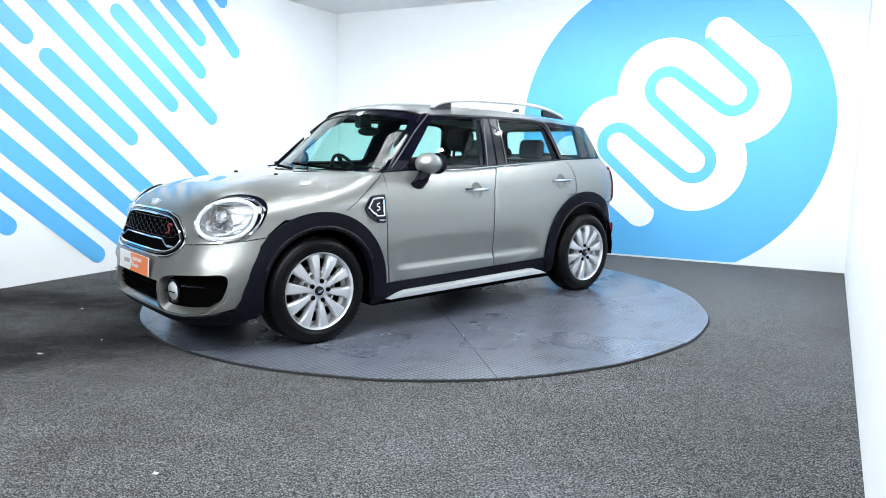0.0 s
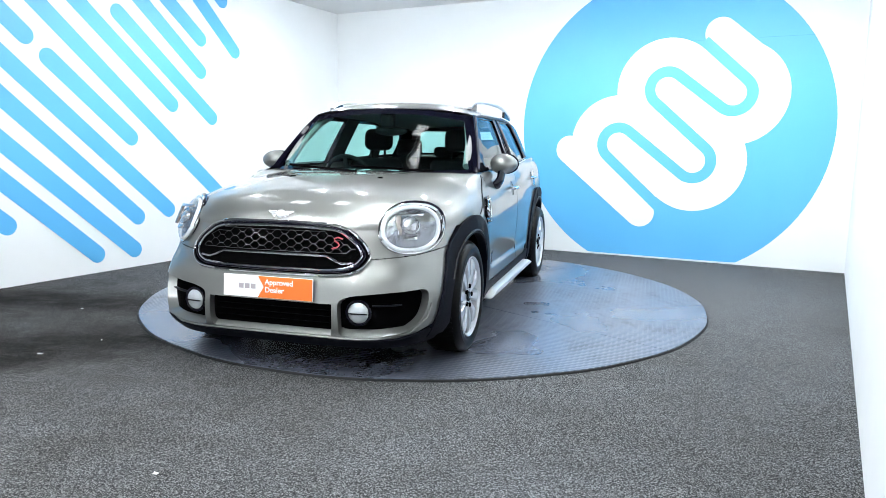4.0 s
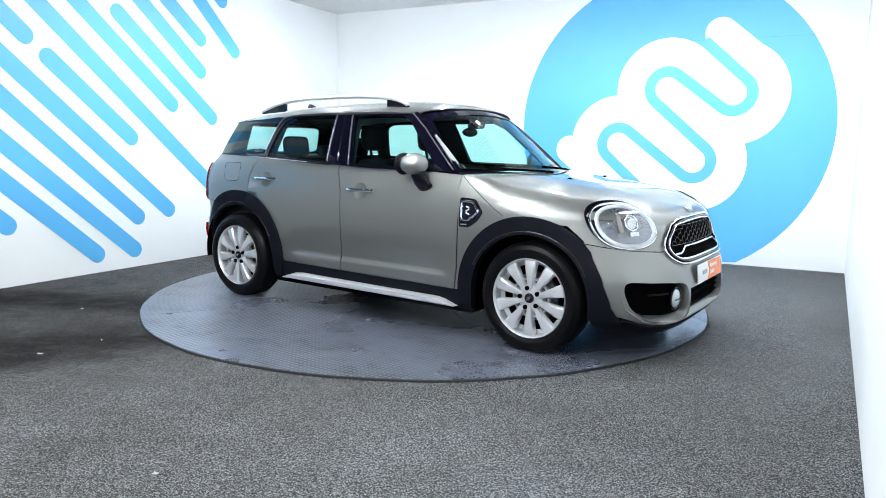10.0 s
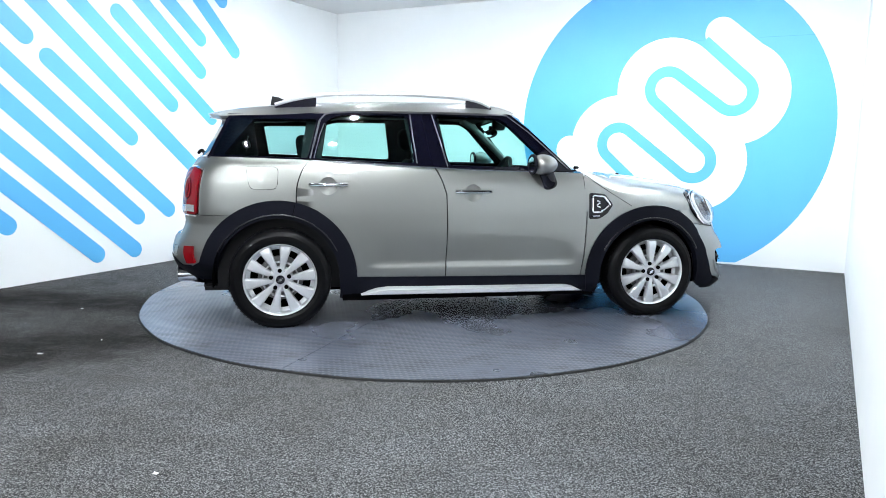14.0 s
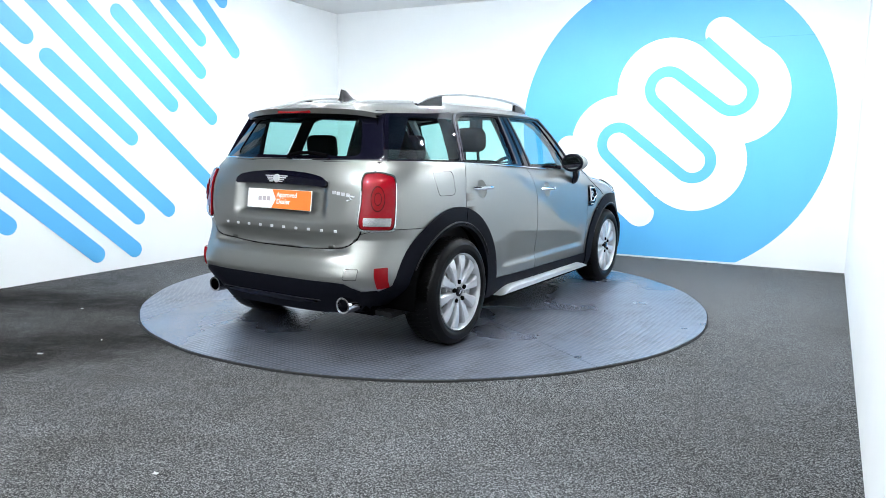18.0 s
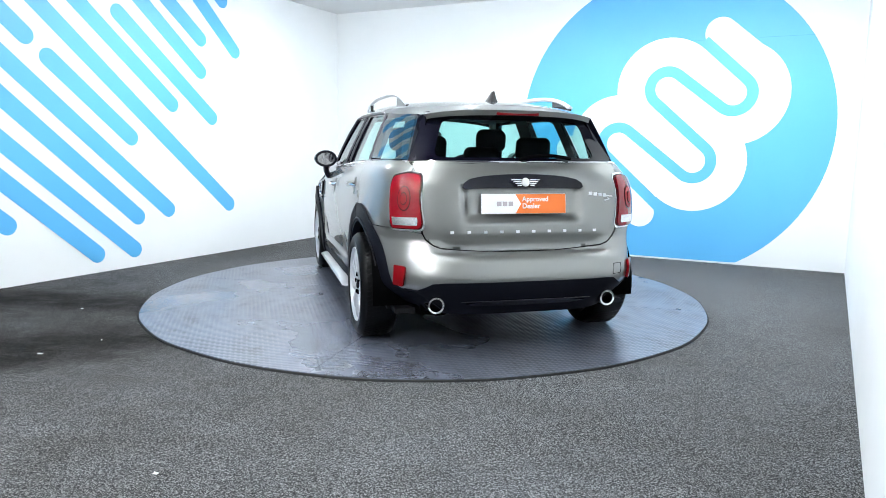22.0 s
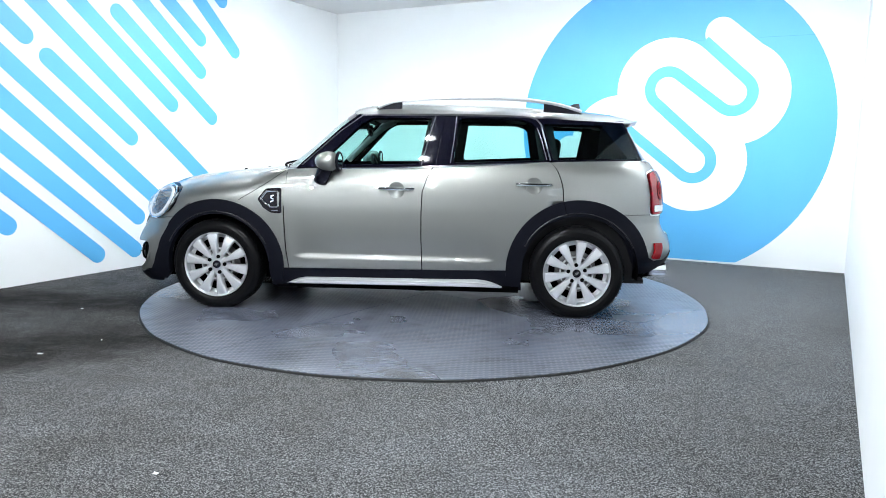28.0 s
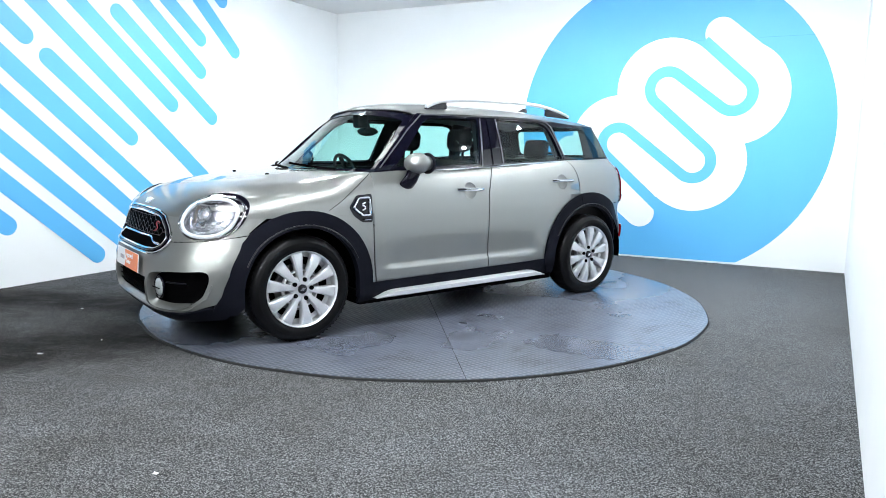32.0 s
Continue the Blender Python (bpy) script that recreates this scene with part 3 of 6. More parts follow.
def mesh_patch(outer, holes, fn, step, off, lip):
    loops = [dense(outer, step)] + [dense(h, step) for h in holes]
    pts, edges = [], []
    for lp in loops:
        k = len(pts)
        pts += lp
        edges += [(k + i, k + (i + 1) % len(lp)) for i in range(len(lp))]
    xs, ys = [p[0] for p in loops[0]], [p[1] for p in loops[0]]
    edge = np.array(pts)
    nx, ny = int((max(xs) - min(xs)) / step) + 1, int((max(ys) - min(ys)) / step) + 1
    for i in range(nx + 1):
        for j in range(ny + 1):
            x, y = min(xs) + i * step + 1e-5, min(ys) + j * step + 1e-5
            if inside(x, y, loops[0]) and not any(inside(x, y, h) for h in loops[1:]):
                if ((edge - (x, y)) ** 2).sum(1).min() > (0.45 * step) ** 2:
                    pts.append((x, y))
    vs, es, fs, *_ = delaunay_2d_cdt([Vector(p) for p in pts], edges, [], 0, 1e-6)
    keep = []
    for f in fs:
        c = sum((vs[i] for i in f), Vector((0, 0))) / len(f)
        if inside(c.x, c.y, loops[0]) and not any(inside(c.x, c.y, h) for h in loops[1:]):
            keep.append(list(f))
    used = sorted({i for f in keep for i in f})
    idx = {v: k for k, v in enumerate(used)}
    faces = [[idx[i] for i in f] for f in keep]
    P, N, e = [], [], 0.004
    for i in used:
        u, v = vs[i]
        p = fn(u, v)
        n = (fn(u + e, v) - fn(u - e, v)).cross(fn(u, v + e) - fn(u, v - e))
        n = n.normalized() if n.length > 1e-12 else Vector((0, 0, 1))
        if n.dot(p - Vector((min(max(p.x, -1.3), 1.2), 0, 0.7))) < 0:
            n = -n
        P.append(p + n * off)
        N.append(n)
    for f in faces:
        a, b, c = (P[i] for i in f[:3])
        if (b - a).cross(c - a).dot(N[f[0]]) < 0:
            f.reverse()
    top = len(P)
    if lip:
        count = {}
        for f in faces:
            for k in range(len(f)):
                a, b = f[k], f[(k + 1) % len(f)]
                count[(a, b)] = 1
        rim = [(a, b) for a, b in count if (b, a) not in count]
        low = {}
        for a, b in rim:
            for i in (a, b):
                if i not in low:
                    low[i] = len(P)
                    P.append(P[i] - N[i] * lip)
                    N.append(N[i])
        faces += [[b, a, low[a], low[b]] for a, b in rim]
    return P, faces, N, top


def patch(name, outer, fn, mat, parent, holes=(), step=0.05, off=0.0, lip=0.012, label="", both=True, sharp=35):
    """Lays an outline on a surface as one part; both: once more on the other side of the car."""
    P, F, N, top = mesh_patch(outer, holes, fn, step, off, lip)
    obs = []
    for q in ((1, -1) if both else (1,)):
        me = mesh_of(name, [(p.x, q * p.y, p.z) for p in P], F if q > 0 else [f[::-1] for f in F], mat, True)
        me.set_sharp_from_angle(angle=radians(sharp))
        if mat is PAINT and lip <= 0.012:
            # the skin takes the surface's own normals, the turned-in edges keep theirs
            skin = sum(len(f) for f in F if max(f) < top)
            me.normals_split_custom_set([(N[l.vertex_index].x, q * N[l.vertex_index].y, N[l.vertex_index].z) if l.index < skin else (0, 0, 0) for l in me.loops])
        obs.append(link(name, me, parent, label))
    return obs if both else obs[0]


def tube_path(points, r, closed=False, seg=8, flat=1.0, up=None):
    """Verts and faces of a round bar along points; flat: its height against its width."""
    n = len(points)
    pts = [Vector(p) for p in points]
    vs, fs = [], []
    for k, p in enumerate(pts):
        a = pts[k - 1] if (k or closed) else p
        b = pts[(k + 1) % n] if (k < n - 1 or closed) else p
        d = (b - a).normalized()
        ref = Vector(up) if up else (Vector((0, 0, 1)) if abs(d.z) < 0.9 else Vector((1, 0, 0)))
        u = d.cross(ref).normalized()
        w = u.cross(d).normalized()
        for i in range(seg):
            t = 2 * math.pi * i / seg
            vs.append(p + u * (r * math.cos(t)) + w * (r * flat * math.sin(t)))
    m = n if closed else n - 1
    for k in range(m):
        for i in range(seg):
            a, b = k * seg + i, k * seg + (i + 1) % seg
            c, d = ((k + 1) % n) * seg + (i + 1) % seg, ((k + 1) % n) * seg + i
            fs.append((a, b, c, d))
    if not closed:
        fs += [tuple(range(seg - 1, -1, -1)), tuple(range((n - 1) * seg, n * seg))]
    return vs, fs


def bar(name, points, r, mat, parent, both=True, label="", **kw):
    vs, fs = tube_path(points, r, **kw)
    obs = []
    for q in ((1, -1) if both else (1,)):
        bm = bmesh.new()
        bv = [bm.verts.new((v.x, q * v.y, v.z)) for v in vs]
        for f in fs:
            bm.faces.new([bv[i] for i in f])
        obs.append(part(name, bm, mat, parent, label))
    return obs


def pair(name, maker, mat, parent, label="", both=True, angle=40):
    """The same solid on both sides of the car."""
    for q in ((1, -1) if both else (1,)):
        bm = bmesh.new()
        maker(bm)
        if q < 0:
            bmesh.ops.scale(bm, vec=(1, -1, 1), verts=bm.verts)
        part(name, bm, mat, parent, label, angle=angle)


def arc(cx, cz, r, a0, a1, n=28):
    return [(cx + r * math.cos(radians(a0 + (a1 - a0) * k / n)), cz + r * math.sin(radians(a0 + (a1 - a0) * k / n))) for k in range(n + 1)]


def xz(pts):
    return [(s_of_x(x, z), z) for x, z in pts]


def yz(pts, rear=False):
    return [(s_of_y(y, z, rear), z) for y, z in pts]


def offset_path(pts, fn, off):
    out = []
    for u, v in pts:
        e = 0.004
        p = fn(u, v)
        n = (fn(u + e, v) - fn(u - e, v)).cross(fn(u, v + e) - fn(u, v - e)).normalized()
        if n.dot(p - Vector((min(max(p.x, -1.3), 1.2), 0, 0.7))) < 0:
            n = -n
        out.append(p + n * off)
    return out


car = tagged(new("car"), "silver-beige compact crossover car with black arches and alloy wheels", "car")
CF, CR = (1.318, 0.325), (-1.345, 0.335)
ARCH_F, ARCH_R = 0.415, 0.425

# doors, wings, quarters
SHUT_F = [(0.800, 1.045), (0.802, 0.94), (0.815, 0.80), (0.815, 0.70), (0.806, 0.46), (0.785, 0.30)]
SHUT_B = [(-0.285, 1.080), (-0.24, 1.0), (-0.208, 0.90), (-0.202, 0.75), (-0.202, 0.55), (-0.211, 0.31)]
SHUT_R = [(-1.125, 1.118), (-1.175, 1.06), (-1.205, 0.98), (-1.218, 0.85)]
G = 0.004


def moved(pts, d):
    return [(x + d, z) for x, z in pts]


def belt_line(x0, x1, n=14, dz=0.0):
    return [(x0 + (x1 - x0) * k / n, BELT(x0 + (x1 - x0) * k / n) + dz) for k in range(n + 1)]


HANDLES = ((-0.02, 0.912), (-1.012, 0.957))


def hollow(hx, hz, r=0.060):
    return [(s_of_x(hx + r * math.cos(2 * math.pi * k / 28), hz), hz - 0.005 + r * math.sin(2 * math.pi * k / 28)) for k in range(28)]


front_wing = [(1.20, ZSH)] + [(0.815 + G, ZSH)] + moved(SHUT_F[3:], G) + [(0.90, 0.30)] + arc(*CF, ARCH_F, 180, 90)[2:]
patch("front_wing", xz(front_wing), shell, PAINT, car, step=0.04)
fdoor = belt_line(0.795, -0.275) + moved(SHUT_B[1:], G) + moved(SHUT_F[:0:-1], -G)
patch("front_door", xz(fdoor), shell, PAINT, car, holes=[hollow(*HANDLES[0])], step=0.017)
rdoor = belt_line(-0.29, -1.12) + SHUT_R[1:-1] + [(-1.218, 0.84)] + arc(*CR, ARCH_R + 0.05, 75, -3)[1:] + moved(SHUT_B[:0:-1], -G)
patch("rear_door", xz(rdoor), shell, PAINT, car, holes=[hollow(*HANDLES[1])], step=0.0193)
quarter = moved(SHUT_R[::-1], -2 * G) + belt_line(-1.13, -1.80)[1:] + [(-1.86, 1.10), (-1.895, 1.0), (-1.90, 0.756)] + [(-1.62, 0.756)] + arc(*CR, ARCH_R + 0.02, 128, 75)
patch("quarter_panel", xz(quarter), shell, PAINT, car, step=0.022)

# tailgate with the plate hollow, and the rear bumper
gate_half = [(0.0, 0.622), (0.20, 0.622), (0.42, 0.636), (0.50, 0.647), (0.55, 0.668), (0.588, 0.70), (0.605, 0.735), (0.612, 0.80), (0.618, 1.0), (0.625, 1.07), (0.64, 1.125)]
gate = [(S_END, 0.622)] + yz(gate_half[1:], True) + [(S_END - (S_END - s_of_y(0.64, 1.125, True)) * k / 8, 1.125 + 0.01 * k / 8) for k in range(7, -1, -1)]


def centred(pts, middle):
    """A half outline that ends on the middle line, made whole: u is then measured from the middle."""
    left = [(middle - s, z) for s, z in pts]
    right = [(-u, z) for u, z in left[::-1] if abs(u) > 1e-9]
    return left + right


def tail_fn(u, z):
    return shell(math.copysign(S_END - abs(u), -1 if u < 0 else 1), z)


def whole(half):
    """Mirrors an outline given from the bottom middle to the top middle."""
    return half + [(-u, z) for u, z in half[::-1] if abs(u) > 1e-9]


gate_u = [(S_END - s, z) for s, z in gate]
gate_u[0] = (0.0, 0.622)
gate_u[-1] = (0.0, 1.135)
patch("tailgate", whole(gate_u), tail_fn, PAINT, car, step=0.016, lip=0.010, both=False)
lamp_gap = [(0.645, 1.125), (0.630, 1.07), (0.623, 1.0), (0.617, 0.80), (0.616, 0.730), (0.66, 0.742)]
corner = yz(lamp_gap, True) + xz([(-1.903, 0.757), (-1.898, 1.0), (-1.864, 1.10), (-1.81, 1.135)])
patch("rear_corner_panel", corner, shell, PAINT, car, step=0.018)
rb_half = [(0.0, 0.40)] + [(S_END - s, z) for s, z in xz([(-1.78, 0.40), (-1.77, 0.50), (-1.71, 0.60), (-1.665, 0.67), (-1.62, 0.751), (-1.75, 0.751), (-1.905, 0.751)])] \
    + [(S_END - s, z) for s, z in yz([(0.66, 0.737), (0.612, 0.724), (0.593, 0.692), (0.553, 0.660), (0.50, 0.639), (0.42, 0.629), (0.20, 0.617)], True)] + [(0.0, 0.616)]
patch("rear_bumper", whole(rb_half), tail_fn, PAINT, car, step=0.015, lip=0.010, both=False)

# bonnet with the upper nose, in one clamshell
NX, NT = 56, 40
vs, fs = [], []
for i in range(NX + 1):
    k = i / NX
    x = 0.80 + (NOSE_SH - 0.80) * (1 - (1 - k) ** 1.7)
    for j in range(NT + 1):
        t = j / NT * 2
        t = t - 0.10 * math.sin(2 * math.pi * t) / (2 * math.pi)
        vs.append(hood_point(min(x, NOSE_SH - 0.0002), t))
for i in range(NX):
    for j in range(NT):
        a = i * (NT + 1) + j
        fs.append((a, a + 1, a + NT + 2, a + NT + 1))
bm = bmesh.new()
bv = [bm.verts.new(v) for v in vs]
for f in fs:
    bm.faces.new([bv[i] for i in f])
bmesh.ops.remove_doubles(bm, verts=bm.verts, dist=0.0005)
part("bonnet", bm, PAINT, car, angle=60)
SEAM = [(0.0, 0.632), (0.30, 0.632), (0.56, 0.636), (0.73, 0.650), (0.80, 0.665), (0.855, 0.685)]


def nose_fn(u, z):
    return shell(u, z)


def s_half(pts):
    return [(s_of_y(y, z), z) for y, z in pts]


seam_end = s_of_x(1.66, 0.69)
nose_half = s_half([(y, z + 0.002) for y, z in SEAM]) + [(seam_end, 0.692), (s_of_x(1.55, 0.78), ZSH)]
nose_half += [(nose_half[-1][0] * (1 - k / 20), ZSH) for k in range(1, 21)]
patch("bonnet_front", whole(nose_half), nose_fn, PAINT, car, step=0.03, both=False)
INTAKE = [(0.0, 0.238), (0.350, 0.238), (0.362, 0.285), (0.362, 0.408), (0.0, 0.408)]
FOG = rounded([(0.398, 0.232), (0.60, 0.236), (0.725, 0.260), (0.795, 0.322), (0.815, 0.41), (0.810, 0.482), (0.62, 0.470), (0.47, 0.455), (0.392, 0.43)], 0.035, 4)
bump_half = [(0.0, 0.205)] + s_half([(0.30, 0.205), (0.55, 0.205), (0.70, 0.222), (0.79, 0.265)]) + xz([(1.73, 0.31), (1.70, 0.45), (1.66, 0.60), (1.655, 0.688)]) \
    + s_half([(y, z - 0.003) for y, z in SEAM[::-1]])
intake_u = whole([(s_of_y(y, z), z) for y, z in INTAKE])
fog_u = s_half(FOG)
patch("front_bumper", whole(bump_half), nose_fn, PAINT, car, holes=[intake_u, fog_u, [(-u, z) for u, z in fog_u[::-1]]], step=0.03, lip=0.058, both=False)


def grown(pts, k):
    c = Vector((sum(p[0] for p in pts) / len(pts), sum(p[1] for p in pts) / len(pts)))
    return [tuple(c + (Vector(p) - c) * k) for p in pts]


patch("lower_intake", grown(intake_u, 1.06), nose_fn, MATT_BLACK, car, step=0.03, off=-0.04, lip=0, both=False)
patch("fog_lamp_recess", grown(fog_u, 1.1), nose_fn, MATT_BLACK, car, step=0.03, off=-0.054, lip=0)
# black arch cladding, sills, lower bumpers
RO_F, RI_F, RO_R, RI_R = 0.495, 0.388, 0.522, 0.405


def tucked(s, z):
    """The skin, drawn in a little towards the tail."""
    p = shell(s, z)
    p.y -= math.copysign(0.014 * smooth(-1.62, -1.80, p.x), p.y)
    return p



clad_f = arc(CF[0], CF[1], RO_F, 184, 48, 34) + [(1.70, 0.635), (1.742, 0.55), (1.785, 0.45), (1.83, 0.33), (1.87, 0.215), (1.735, 0.215)] + arc(CF[0], CF[1], RI_F, -10, 182, 40) + [(0.916, 0.21), (0.84, 0.21)]
patch("arch_cladding", xz(clad_f), shell, BLACK_PLASTIC, car, step=0.018, off=0.016, lip=0.05, label="grained black plastic arch cladding")
clad_r = arc(CR[0], CR[1], RO_R, -4, 163, 40) + [(-1.86, 0.44), (-1.92, 0.405), (-1.97, 0.40), (-1.97, 0.30), (-1.80, 0.305)] + arc(CR[0], CR[1], RI_R, 183, -2, 40) + [(-0.932, 0.215), (-0.86, 0.215)]
patch("arch_cladding", xz(clad_r), tucked, BLACK_PLASTIC, car, step=0.02, off=0.014, lip=0.05, label="grained black plastic arch cladding")
ARCH_LIP = material("satin_black_arch_lip", (0.006, 0.006, 0.008), 0.3)
for c, ro in ((CF, 0.406), (CR, 0.428)):
    bar("arch_lip", offset_path(xz(arc(c[0], c[1], ro, 155, 25, 24)), shell, 0.0165), 0.005, ARCH_LIP, car, seg=6)
cut = [(CR[0] + r * math.cos(radians(77)), CR[1] + r * math.sin(radians(77))) for r in (0.415, 0.46, 0.520)]
bar("cladding_joint", offset_path(xz(cut), shell, 0.0135), 0.0025, MATT_BLACK, car, seg=4)
sill = [(0.90, 0.315), (-0.93, 0.335), (-0.94, 0.185), (0.92, 0.185)]
patch("sill", xz(sill), shell, BLACK_PLASTIC, car, step=0.05, off=0.008, lip=0.02, label="black plastic sill")
low_half = [(0.0, 0.262)] + [(S_END - s, z) for s, z in yz([(0.40, 0.262), (0.68, 0.268)], True)] + [(S_END - s, z) for s, z in xz([(-1.86, 0.285), (-1.86, 0.405), (-1.92, 0.405)])] \
    + [(S_END - s, z) for s, z in yz([(0.70, 0.41), (0.64, 0.405), (0.60, 0.43), (0.565, 0.452), (0.50, 0.458), (0.20, 0.458)], True)] + [(0.0, 0.458)]
patch("rear_apron", whole(low_half), tail_fn, BLACK_PLASTIC, car, step=0.04, off=0.006, lip=0.03, both=False, label="black plastic rear apron")
patch("skid_strip", whole([(0.0, 0.322)] + [(S_END - s, z) for s, z in yz([(0.25, 0.324), (0.37, 0.335), (0.25, 0.350)], True)] + [(0.0, 0.352)]), tail_fn, GLOSS_BLACK, car, step=0.04, off=0.020, lip=0.015, both=False)
bar("apron_line", offset_path([(S_END - s_of_y(y, 0.352, True) if y > 0 else -(S_END - s_of_y(-y, 0.352, True)), 0.352) for y in (-0.40, -0.30, -0.20, -0.1, -0.01, 0.01, 0.1, 0.20, 0.30, 0.40)], tail_fn, 0.021), 0.003, ARCH_LIP, car, both=False, seg=6)
lip_half = [(0.0, 0.172)] + s_half([(0.40, 0.172), (0.66, 0.174), (0.80, 0.19), (0.845, 0.25), (0.80, 0.262), (0.68, 0.226), (0.50, 0.218), (0.20, 0.220)]) + [(0.0, 0.221)]
patch("front_lip", whole(lip_half), nose_fn, BLACK_PLASTIC, car, step=0.035, off=0.012, lip=0.03, both=False, label="black plastic chin spoiler")
lip_line = [(0.822, 0.40), (0.808, 0.325), (0.738, 0.254), (0.60, 0.229), (0.48, 0.225), (0.40, 0.226), (0.30, 0.229), (0.15, 0.229), (0.0, 0.229)]
bar("lip_strip", offset_path([(s_of_y(y, z), z) for y, z in lip_line], nose_fn, 0.004), 0.0050, PAINT, car, seg=6)

# silver side step
step_poly = [(0.80, 0.202), (0.72, 0.240), (0.66, 0.252), (-0.62, 0.264), (-0.69, 0.255), (-0.74, 0.238), (-0.80, 0.210), (-0.70, 0.212), (0.70, 0.202)]


def make_step(bm):
    lo = [bm.verts.new((x, 0.84, z)) for x, z in step_poly]
    mid = [bm.verts.new((x * 0.995, 0.905, z * 0.9 + 0.022)) for x, z in step_poly]
    hi = [bm.verts.new((x * 0.98, 0.922, z * 0.55 + 0.102)) for x, z in step_poly]
    n = len(step_poly)
    for a, b in ((lo, mid), (mid, hi)):
        for k in range(n):
            bm.faces.new((a[k], a[(k + 1) % n], b[(k + 1) % n], b[k]))
    bm.faces.new(hi)
    bm.faces.new(lo[::-1])


pair("side_step", make_step, SATIN, car, "silver side step along the sill", angle=30)

# wheel wells and the dark underside
for c in (CF, CR):
    def well(bm, c=c):
        ring = arc(c[0], c[1], 0.43, -8, 188, 30)
        a = [bm.verts.new((x, 0.86, z)) for x, z in ring]
        b = [bm.verts.new((x, 0.50, z)) for x, z in ring]
        for k in range(len(a) - 1):
            bm.faces.new((a[k], a[k + 1], b[k + 1], b[k]))
        bm.faces.new(b)
    pair("wheel_well", well, MATT_BLACK, car)
bm = bmesh.new()
box(bm, (-0.92, -0.84, 0.165), (0.90, 0.84, 0.25))
box(bm, (-1.70, -0.62, 0.20), (1.80, 0.62, 0.27))
box(bm, (1.25, -0.72, 0.16), (1.42, 0.72, 0.34))
box(bm, (-1.42, -0.72, 0.15), (-1.25, 0.72, 0.34))
box(bm, (-1.86, -0.62, 0.24), (1.98, 0.62, 0.30))
box(bm, (-1.90, -0.60, 0.27), (-1.74, 0.60, 0.60))
box(bm, (1.76, -0.66, 0.20), (1.90, 0.66, 0.60))
part("underbody", bm, MATT_BLACK, car, smooth=False)
bm = bmesh.new()
for q in (-1, 1):
    box(bm, (-1.75, q * 0.76 - 0.01, 0.25), (0.86, q * 0.76 + 0.01, 0.98))
    box(bm, (0.78, q * 0.64 - 0.1, 0.74), (1.3, q * 0.64 + 0.1, 0.76))
box(bm, (0.84, -0.78, 0.25), (0.88, 0.78, 0.95))
box(bm, (-1.86, -0.60, 0.60), (-1.84, 0.60, 1.05))
box(bm, (-1.84, -0.74, 0.24), (0.84, 0.74, 0.27))
part("cabin_tub", bm, DASH, car, smooth=False)

# shut line of the bonnet over the wing, and the fuel flap
def ribbon(name, pts, mat, w=0.005, both=True):
    bar(name, pts, w, mat, car, both=both, seg=4, flat=0.45)


def hood_side(x, z):
    lo, hi = 0.0, 1.0
    for _ in range(17):
        mid = (lo + hi) / 2
        if hood_point(x, mid).z < z:
            lo = mid
        else:
            hi = mid
    return hood_point(x, lo)


seam_pts = []
for x, z in [(0.812, 1.035), (0.86, 1.002), (0.915, 0.962), (0.97, 0.925), (1.03, 0.887), (1.09, 0.85), (1.15, 0.815)]:
    p = hood_side(x, z)
    seam_pts.append(p + Vector((0, 0.0012, 0.0008)))
ribbon("bonnet_seam", seam_pts, MATT_BLACK, 0.0035)
flap = rounded([(-1.335, 1.075), (-1.545, 1.075), (-1.52, 0.93), (-1.345, 0.93)], 0.035, 5)
fl = [Vector((p.x, -p.y, p.z)) for p in offset_path(xz(flap), shell, 0.0008)]
bar("fuel_flap_seam", fl, 0.0014, MATT_BLACK, car, both=False, closed=True, seg=4)

# radiator grille: black field, chrome frames, honeycomb wires
GR = [(0.0, 0.550), (0.35, 0.551), (0.45, 0.560), (0.505, 0.590), (0.532, 0.645), (0.495, 0.71), (0.405, 0.782), (0.34, 0.800), (0.28, 0.806), (0.0, 0.810)]
grille_in = whole(GR)
GC = Vector((0, 0.68))
grille = patch("grille", grille_in, front, MATT_BLACK, car, step=0.03, off=0.004, lip=0, both=False, label="black grille with honeycomb wires and chrome frame")


def ring_path(poly, k, kz, off):
    return offset_path(dense([(y * k, GC.y + (z - GC.y) * kz) for y, z in poly], 0.03), front, off)


WIRE = material("dark_chrome_wire", (0.035, 0.035, 0.04), 0.3, 0.6)
smooth_gr = rounded(grille_in, 0.09, 6)
bar("grille_frame", ring_path(smooth_gr, 1.0, 1.0, 0.008), 0.009, CHROME, grille, both=False, closed=True, label="chrome frame")
bar("grille_frame", ring_path(smooth_gr, 0.955, 0.90, 0.012), 0.006, GLOSS_BLACK, grille, both=False, closed=True)
bar("grille_frame", ring_path(smooth_gr, 0.925, 0.83, 0.012), 0.0075, CHROME, grille, both=False, closed=True, label="chrome inner frame")
low_bar = [(-0.452, 0.612), (-0.39, 0.608), (-0.36, 0.618), (-0.31, 0.643), (-0.15, 0.645), (0.15, 0.645), (0.31, 0.643), (0.36, 0.618), (0.39, 0.608), (0.452, 0.612)]
bar("grille_bar", offset_path(low_bar, front, 0.012), 0.007, CHROME, grille, both=False)
inner = [(y * 0.90, GC.y + (z - GC.y) * 0.78) for y, z in smooth_gr]
